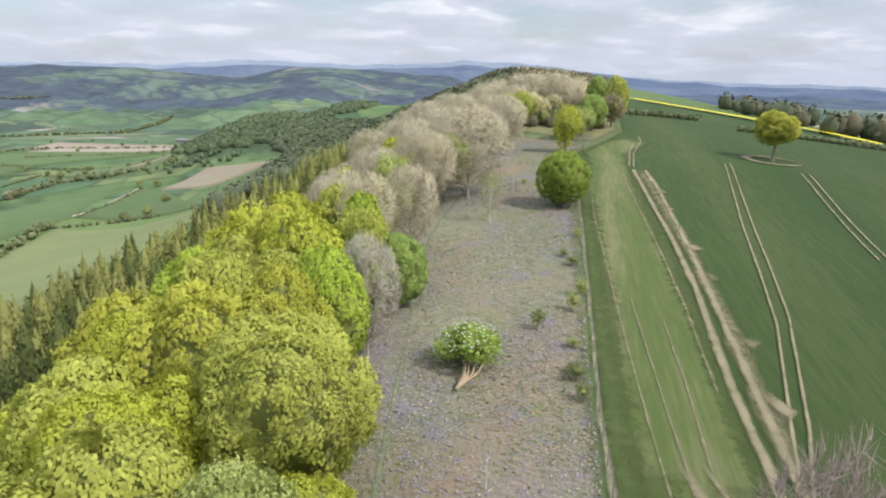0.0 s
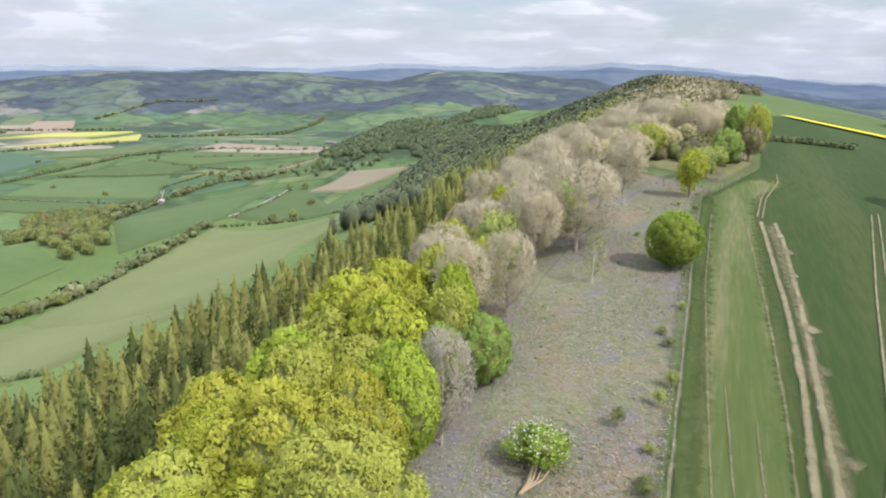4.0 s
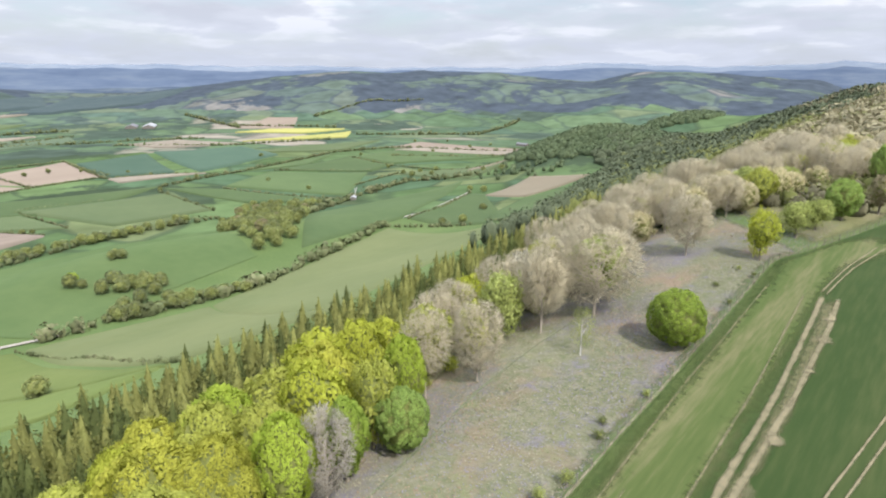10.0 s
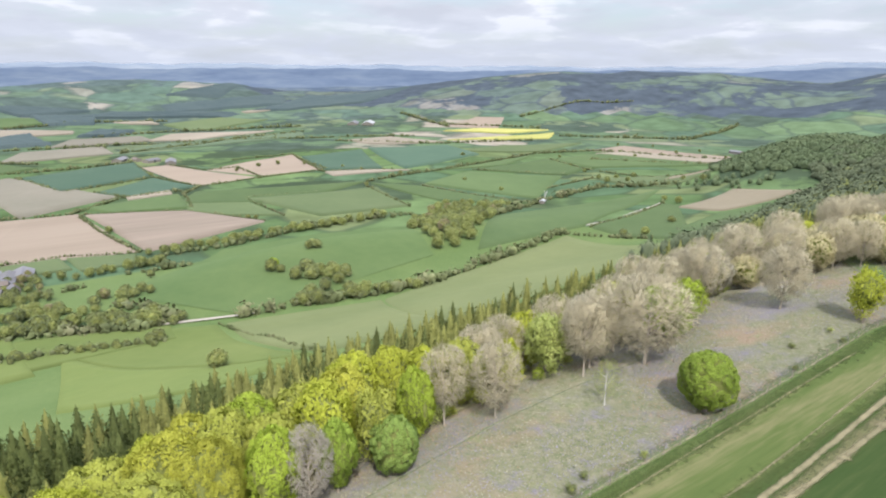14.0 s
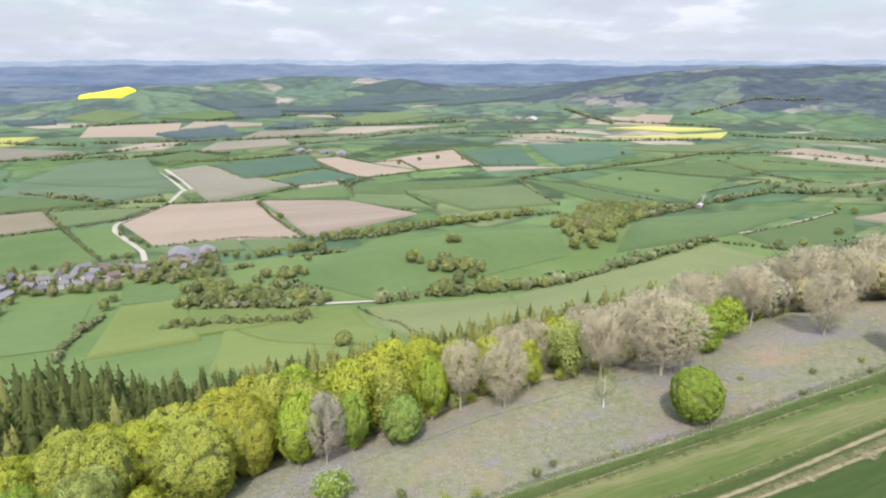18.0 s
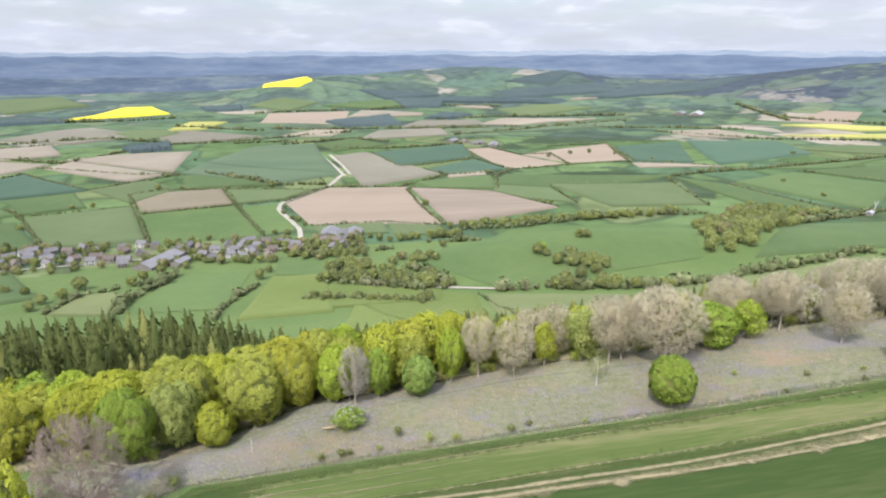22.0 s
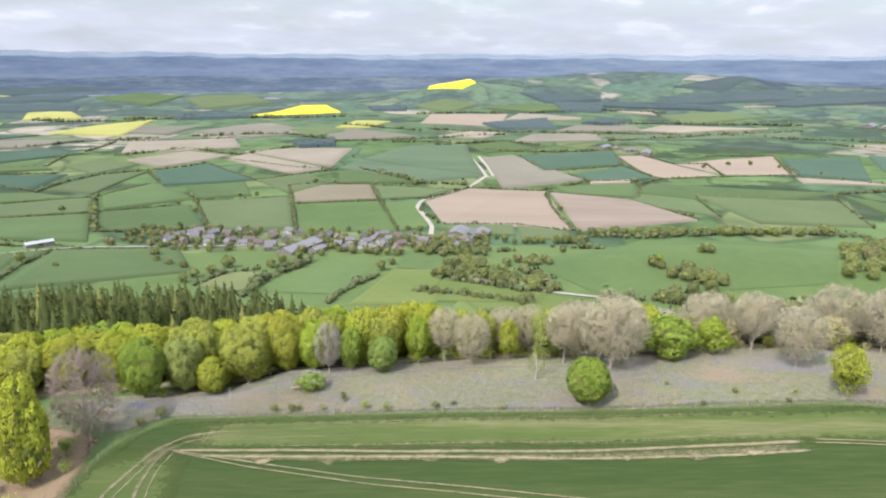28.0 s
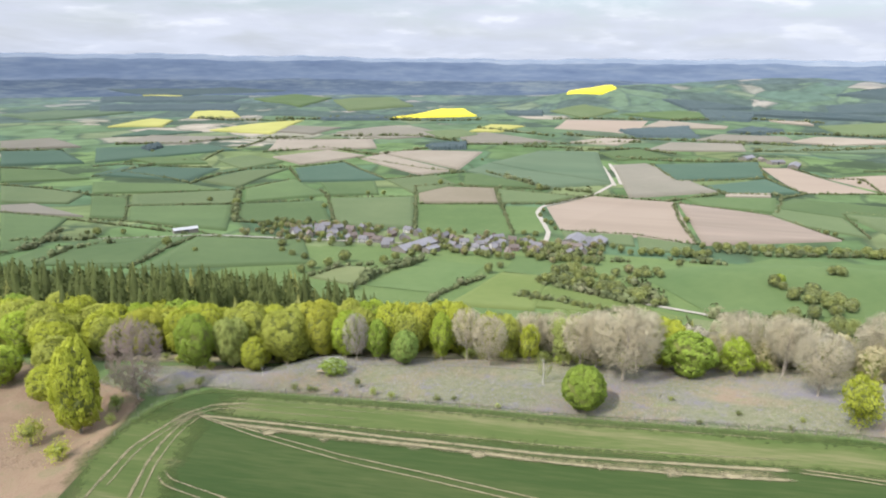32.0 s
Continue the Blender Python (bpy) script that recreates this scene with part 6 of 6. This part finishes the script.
def box(w, l, h, z=0.0, x=0.0, y=0.0):
    v = [(x + sx * w / 2, y + sy * l / 2, z + sz * h) for sz in (0, 1) for sx, sy in ((-1, -1), (1, -1), (1, 1), (-1, 1))]
    return v, [(3, 2, 1, 0), (4, 5, 6, 7), (0, 1, 5, 4), (1, 2, 6, 5), (2, 3, 7, 6), (3, 0, 4, 7)]


HOUSE_PIECES = {}


def piece(key, build):
    if key not in HOUSE_PIECES:
        HOUSE_PIECES[key] = build()
    return HOUSE_PIECES[key]


def building(name, x, y, w, l, h, rise, turn, wall, roof, label, category, chimneys=1, barn=False):
    """A gabled building: walls up to the gable, two roof slabs with eaves, chimney, windows and door."""
    e = new(name)
    e.matrix_world = pose(x, y, float(height(x, y)) - 0.3, 0, 0, turn)
    tagged(e, label, category, "farm buildings" if barn else "village houses")
    key = (w, l, h, rise)

    def walls():
        j = Joined()
        v, f = box(w, l, h)
        v = v + [(0, -l / 2, h + rise), (0, l / 2, h + rise)]
        f = [q for q in f if q != (4, 5, 6, 7)] + [(4, 5, 8), (6, 7, 9)]
        return j.add(v, f).mesh("wall", WALLS[wall])

    def slab(side):
        o, t = 0.45, 0.22
        v = [(0, -l / 2 - o, h + rise), (0, l / 2 + o, h + rise), (side * (w / 2 + o), l / 2 + o, h - rise * o * 2 / w), (side * (w / 2 + o), -l / 2 - o, h - rise * o * 2 / w)]
        v += [(a, b_, c + t) for a, b_, c in v]
        f = [(0, 1, 2, 3), (7, 6, 5, 4), (0, 4, 5, 1), (1, 5, 6, 2), (2, 6, 7, 3), (3, 7, 4, 0)]
        return Joined().add(v, f).mesh("roof", ROOFS[roof])

    put_part("wall", piece(("wall", wall, *key), walls), e)
    for side in (-1, 1):
        put_part("roof", piece(("roof", side, roof, *key), lambda: slab(side)), e)
    if barn:
        put_part("door", piece(("bdoor",), lambda: Joined().add(*box(0.12, 4.5, 4.0)).mesh("door", DOORS)), e).location = (w / 2 + 0.05, 0, 0.3)
        return e
    for s in range(chimneys):
        c = put_part("chimney", piece(("chimney", wall), lambda: Joined().add(*box(0.8, 0.8, 2.0)).mesh("chimney", WALLS["brick"])), e)
        c.location = (0, (l / 2 - 0.6) * (1 if s else -1), h + rise - 0.7)
    for side in (-1, 1):
        for q in (-0.3, 0.3):
            for zz in (0.9, 2.9):
                if zz + 1.2 < h:
                    put_part("window", piece(("window",), lambda: Joined().add(*box(0.1, 1.2, 1.2)).mesh("window", GLASS)), e).location = (side * (w / 2 + 0.03), q * l, zz)
    put_part("door", piece(("door",), lambda: Joined().add(*box(0.1, 1.0, 2.0)).mesh("door", DOORS)), e).location = (w / 2 + 0.04, 0, 0.35)
    return e


HOMES = [(-551, -326), (-566, -314), (-550, -294), (-511, -295), (-535, -264), (-572, -253), (-545, -231), (-586, -239), (-499, -232), (-554, -198), (-559, -181), (-557, -128), (-537, -113), (-569, -110),
         (-565, -100), (-556, -93), (-585, -139), (-528, -346), (-518, -323), (-521, -149), (-530, -280), (-545, -310), (-580, -290), (-515, -262), (-560, -275), (-575, -225), (-528, -190), (-545, -165), (-538, -96), (-548, -48), (-540, -60)]
r_ = np.random.default_rng(44)
for k in range(400):
    if len(HOMES) < 56:
        q = r_.random()
        spot = (-508 - 70 * r_.random(), -345 + 255 * q)
        if all(math.hypot(spot[0] - a, spot[1] - c) > 13.5 for a, c in HOMES) and math.hypot(spot[0] + 504, spot[1] + 204) > 32:
            HOMES.append(spot)
KINDS = [("stone", "slate", "stone village house with a slate roof"), ("white", "slate", "white village cottage with a slate roof"), ("brick", "tile", "brick village house with a tiled roof"), ("stone", "tile", "stone village house with a brown tiled roof")]
for i, (x, y) in enumerate(HOMES):
    wl, rf, label = KINDS[[0, 0, 3, 1, 2, 0, 0, 1][i % 8]]
    building("house", x, y, (6.0, 6.8)[i % 2], (9, 11, 8)[i % 3], (4.2, 4.6)[i % 2], 2.6, (i * 47) % 180, wl, rf, label, "house")
for x, y, w, l, turn, rf, label in [(-604, -62, 17, 30, 82, "sheet", "long grey-roofed farm barn"), (-600, -38, 16, 26, 82, "sheet", "long grey-roofed farm barn"), (-588, -50, 13, 34, 80, "slate", "low slate-roofed farm shed"),
                                    (-572, -60, 10, 20, 170, "tile", "brown-roofed old farm range"), (-504, -204, 18, 46, 68, "sheet", "large low grey-roofed village hall"), (-497, -185, 9, 16, 68, "sheet", "small grey-roofed farm shed"),
                                    (-482, -446, 8, 24, 50, "pale", "long white-roofed shed by the lane"), (-1895, 1020, 34, 90, 55, "pale", "large pale industrial shed far across the valley"), (-1930, 985, 30, 70, 55, "sheet", "large grey industrial shed far across the valley"),
                                    (-1375, 189, 18, 40, 60, "sheet", "grey farm shed across the valley"), (-1300, 262, 18, 50, 75, "sheet", "grey farm shed across the valley"), (-1330, 235, 16, 30, 30, "slate", "slate-roofed farm building across the valley"),
                                    (-1360, 215, 12, 24, 100, "tile", "brown-roofed farmhouse across the valley"), (-705, 1290, 14, 34, 70, "pale", "pale farm shed in the far hamlet"), (-714, 1340, 12, 22, 20, "slate", "slate-roofed building in the far hamlet"), (-800, 1298, 12, 30, 80, "sheet", "grey shed in the far hamlet")]:
    building("barn", x, y, w, l, 4.6, w * 0.2, turn, "stone", rf, label, "barn", barn=True)

# pale forked dead tree beside a small building on the knoll's far side
mx_, my_ = -612, 560
e = stand("dead_tree", mx_, my_, 1, 1, 0.6, "tall white forked dead tree among bushes", "tree")
j = Joined()
j.add(*tube([(0, 0, -0.5), (0.4, 0, 5), (1.2, 0, 9)], [0.9, 0.8, 0.6], 6)).add(*tube([(1.0, 0, 8), (2.6, 0.3, 12), (3.2, 0, 15)], [0.6, 0.5, 0.2], 6)).add(*tube([(0.9, 0, 8), (-0.4, 0.2, 12), (-0.6, 0, 14)], [0.6, 0.4, 0.2], 6))
put_part("trunk", j.mesh("trunk", WALLS["white"]), e)
building("barn", -600, 545, 7, 14, 3.5, 1.6, 40, "stone", "pale", "small pale-roofed shed beside a dead tree", "barn", barn=True)


rng = np.random.default_rng(33)
for k in range(340):
    a = rng.random()
    x, y = -490 - 105 * rng.random(), -400 + 370 * a
    if clear_of(x, y, HOMES, 7.5):
        s = rng.uniform(5, 9.5)
        mat = str(rng.choice(["copse", "hedge", "leaf_brown", "copse_light"], p=[0.35, 0.2, 0.25, 0.2]))
        leafy(x, y, s, s * rng.uniform(0.8, 1.1), mat, "far", "garden tree among the village houses", "garden_tree", "tree", "village trees", trunk=False)
# ---- fence, shrubs and small things of the meadow ----
POST = Joined().add(*tube([(0, 0, -0.1), (0, 0, 1.15), (0, 0, 1.25)], [0.055, 0.05, 0.02], 6)).mesh("post", M["wood_grey"])
line = resample([(27, -76.5), (14, -76.8), (8.0, -75.2), (3.2, -70.5), (2.7, -55), (2.6, -20), (2.5, 4), (2.6, 42), (5.6, 50.5), (10, 66), (14.5, 84)], 3.0)
fence = stand("fence", line[0][0], line[0][1], 1, 1, 0, "weathered post and wire fence between meadow and field", "fence")
fence.matrix_world = pose(0, 0, 0)
for x, y in line:
    p = put_part("post", POST, fence)
    p.location = (x, y, float(height(x, y)) + 0.1)
for hgt in (0.45, 0.8, 1.1):
    pts = [(x, y, float(height(x, y)) + 0.1 + hgt) for x, y in line]
    put_part("wire", Joined().add(*tube(pts, [0.012] * len(pts), 3)).mesh("wire", M["wood_grey"]), fence)
ribbon("fence_strip", [(3.2, -70.5), (2.7, -55), (2.55, -20), (2.45, 4), (2.55, 42), (5.4, 50.5), (10, 66), (14.5, 84)], 0.45, M["dead_grass"], 0.3, 1.2, 0.5, 9,
       "strip of dead grass under the fence", "verge", full=0.5)


def blossom_mesh(seed, n=420):
    """Clusters of blossom over the upper side of a bush."""
    rng = np.random.default_rng(seed)
    d = rng.normal(size=(n, 3)) + np.array([0, 0, 0.6])
    d /= np.linalg.norm(d, axis=1)[:, None]
    p = d * rng.uniform(0.82, 1.02, (n, 1)) * np.array([0.46, 0.46, 0.46]) + np.array([0, 0, 0.5])
    return quads_mesh("blossom", p, d, rng.uniform(0.008, 0.02, n), rng, M["blossom"])


# fallen hawthorn with white blossom, its bare stem lying towards the wood
e = stand("hawthorn", -6.9, -48.6, 6.6, 3.9, 0.0, "toppled hawthorn bush dotted with white blossom", "shrub")
put_part("crown", crown_mesh("crown", 91, 9, 80, 3200, 0.022, M["leaf_green"], 0.0, big=0.5, small=0.16, loose=0.2, core=0.6), e, M["leaf_green"])
put_part("blossom", blossom_mesh(91), e, None, "clusters of white blossom")
for q in range(6):
    a = -1.75 + 0.17 * q
    stem = Joined().add(*tube([(-0.05, -0.62, 0.03), (0.16 * math.cos(a) * q * 0.3, -0.42, 0.10 + 0.02 * q), (0.5 * math.cos(a * 0.9) * (q - 2.5) * 0.35, 0.02, 0.2 + 0.05 * q)], [0.014, 0.011, 0.005], 5))
    put_part("stem", stem.mesh("stem", M["stem_tan"], True), e, None, "pale tan fallen stem")
SHRUBS = [(-1.9, -41.4, 2.2, 2.7), (1.1, -37.1, 2.2, 2.6), (1.6, -52.6, 2.2, 2.1), (1.0, -48.7, 2.1, 1.5), (1.0, -44.4, 2.0, 1.4), (1.2, -25, 2.4, 1.8), (0.3, -22.2, 1.8, 1.3), (1.9, -33.3, 2.4, 2.4), (1.2, -49.8, 2.4, 2.0),
          (3.1, -72.3, 3.6, 2.9), (1.9, -14, 1.8, 1.4), (5.5, -74.8, 3.0, 2.4), (-2, 24, 2.0, 1.2), (-6, 14, 1.8, 1.1), (1.8, 18, 1.6, 1.2), (1.9, 31, 1.7, 1.3), (-1.0, 33, 1.6, 1.2)]
for i, (x, y, w_, h_) in enumerate(SHRUBS):
    leafy(x, y, w_ * 0.85, h_ * 0.85, ("leaf_scrub", "leaf_pale", "leaf_scrub")[i % 3], "shrub", ("small dull green shrub in the meadow", "small grey-green shrub in the meadow", "small dull green shrub in the meadow")[i % 3], "shrub", "shrub", "meadow shrubs")
for x, y, w_, h_, mat, label in [(12.8, -83.4, 3.6, 4.4, "leaf_deep", "dark green bush at the field corner"), (10.7, -97.2, 8.5, 6.5, "leaf_yellow", "spreading yellow-green bush in the bracken"), (17.5, -80.6, 2.8, 2.9, "leaf_pale", "small pale shrub in the bracken"),
                                 (28.1, -81.7, 6.2, 4.2, "leaf_yellow", "spreading yellow-green bush in the bracken"), (-8.5, -78.0, 3, 2.4, "leaf_lime", "low lime-green bush at the wood edge"), (24, -92, 7, 6, "leaf_olive", "olive bush in the bracken")]:
    leafy(x, y, w_, h_, mat, "shrub", label, "bush", "bush")
# birch with a white stem
e = stand("birch_tree", -9.4, -8.1, 4.2, 7.0, 1.0, "slender white-stemmed birch with sparse twigs", "tree")
put_part("trunk", trunk_mesh("trunk", 77, M["bark_pale"], 3, 0.02, 0.75), e)
put_part("crown", bare_meshes(104, M["bark_pale"], M["leaf_pale"], limbs=8, clusters=420, twigs=8)[1], e, None, "thin pale green spring leaves")
e = stand("dead_stick", -4.0, -62.8, 1.2, 2.6, 0.3, "bleached dead sapling in the meadow", "tree")
put_part("trunk", trunk_mesh("trunk", 78, M["bark_pale"], 3, 0.03, 0.9), e)
# ring of bare ground and stones under the field oak
ribbon("oak_bare_ring", [(42.7 + 5.2 * math.cos(a), 54.2 + 5.2 * math.sin(a)) for a in np.linspace(0, 2 * math.pi, 22)], 2.6, M["dust"], 0.32, 0.8, 0.3, 71, "ring of bare soil round the field oak", "bare patch", curve=False)
# strip of rape and a hedge on the brow of the field
ribbon("rape_strip", [(38, 300), (50, 262), (62, 225), (74, 185), (84, 150), (92, 120)], 5.0, P["rapebright"][0], 1.0, 5.0, 0.1, 72, "narrow yellow strip of flowering rape along the brow", "field")
h = lumps("hedge", [(x, y, 3.2, 2.0) for x, y in resample([(19, 150), (30, 152), (44, 148)], 2.0)], M["hedge"], 73)
tagged(h, "short dark hedge crossing the field", "hedge")
h = lumps("hedge", [(x, y, 3.0, 1.8) for x, y in resample([(52, 120), (75, 108), (100, 95)], 2.0)], M["hedge"], 74)
tagged(h, "short dark hedge crossing the field", "hedge")



def tufts(name, label, mat, count, drift, place, seed, size, share=0.5):
    """Small clumps of plants strewn over the ground in drifts: one mesh."""
    rng = np.random.default_rng(seed)
    x, y = place(rng, count * 5)
    wave = np.sin(x / drift + 2.1 * np.sin(y / drift * 0.7 + seed)) + np.sin(y / drift * 0.8 + 1.7 * np.sin(x / drift * 0.9 + 2 * seed)) + rng.normal(0, 0.7, len(x))
    ok = wave > np.quantile(wave, 1 - share)
    x, y = x[ok][:count], y[ok][:count]
    n = len(x)
    s = rng.uniform(0.5, 1.4, n) * size
    way = rng.normal(0, 0.3, (n, 3)) + np.array([0, 0, 1.0])
    way /= np.linalg.norm(way, axis=1)[:, None]
    up = np.tile(np.array([[0.0, 0.0, 1.0]]), (n, 1)) + rng.normal(0, 0.2, (n, 3))
    at = np.stack([x, y, height(x, y) + 0.15 + s * 0.12], -1)
    ev, ef, en = np.array([[x[0], y[0], float(height(x[0], y[0])) + z] for z in (0.1, 0.11, 0.12)]), [(0, 1, 2)], np.array([[0, 0, 1.0]] * 3)
    return tagged(new(name, quads_mesh(name, at, way, s, rng, mat, (ev, ef, en), soft=up / np.linalg.norm(up, axis=1)[:, None])), label, "plants", kind="stuff")


def on_meadow(rng, n):
    y = rng.uniform(-96, 78, n)
    a, b = np.interp(y, [-100, -60, -30, 5, 50, 82], [-9, -17, -22, -26, -29, -22]), np.interp(y, [-79, -71, -45, 42, 50, 78], [8, 2.6, 2.2, 2.2, 5, 8])
    return a + (b - a) * rng.random(n), y


def on_headland(rng, n):
    y = rng.uniform(-66, 46, n)
    return rng.uniform(3.0, 4.6, n), y


def on_bank(rng, n):
    y = rng.uniform(-118, -80, n)
    return np.interp(y, [-140, -80], [-2, 9]) + rng.random(n) * np.interp(y, [-140, -80], [55, 18]), y


tufts("dead_bracken", "rust-brown dead bracken scattered over the meadow", M["tuft_rust"], 11000, 6.0, on_meadow, 1, 0.12, 0.35)
tufts("tussocks", "straw-coloured grass tussocks over the meadow", M["tuft_straw"], 15000, 3.5, on_meadow, 2, 0.11)
tufts("green_shoots", "green shoots and low plants over the meadow", M["tuft_green"], 14000, 4.5, on_meadow, 3, 0.11, 0.45)
tufts("bluebells", "drifts of bluebells in flower over the meadow", M["tuft_blue"], 18000, 8.0, on_meadow, 4, 0.10, 0.4)
tufts("verge_grass", "tufts of rough grass beside the field fence", M["tuft_verge"], 2500, 2.0, on_headland, 5, 0.10, 0.7)
tufts("dead_bracken", "rust-brown dead bracken on the bank at the field corner", M["tuft_rust"], 4000, 5.0, on_bank, 6, 0.22, 0.7)
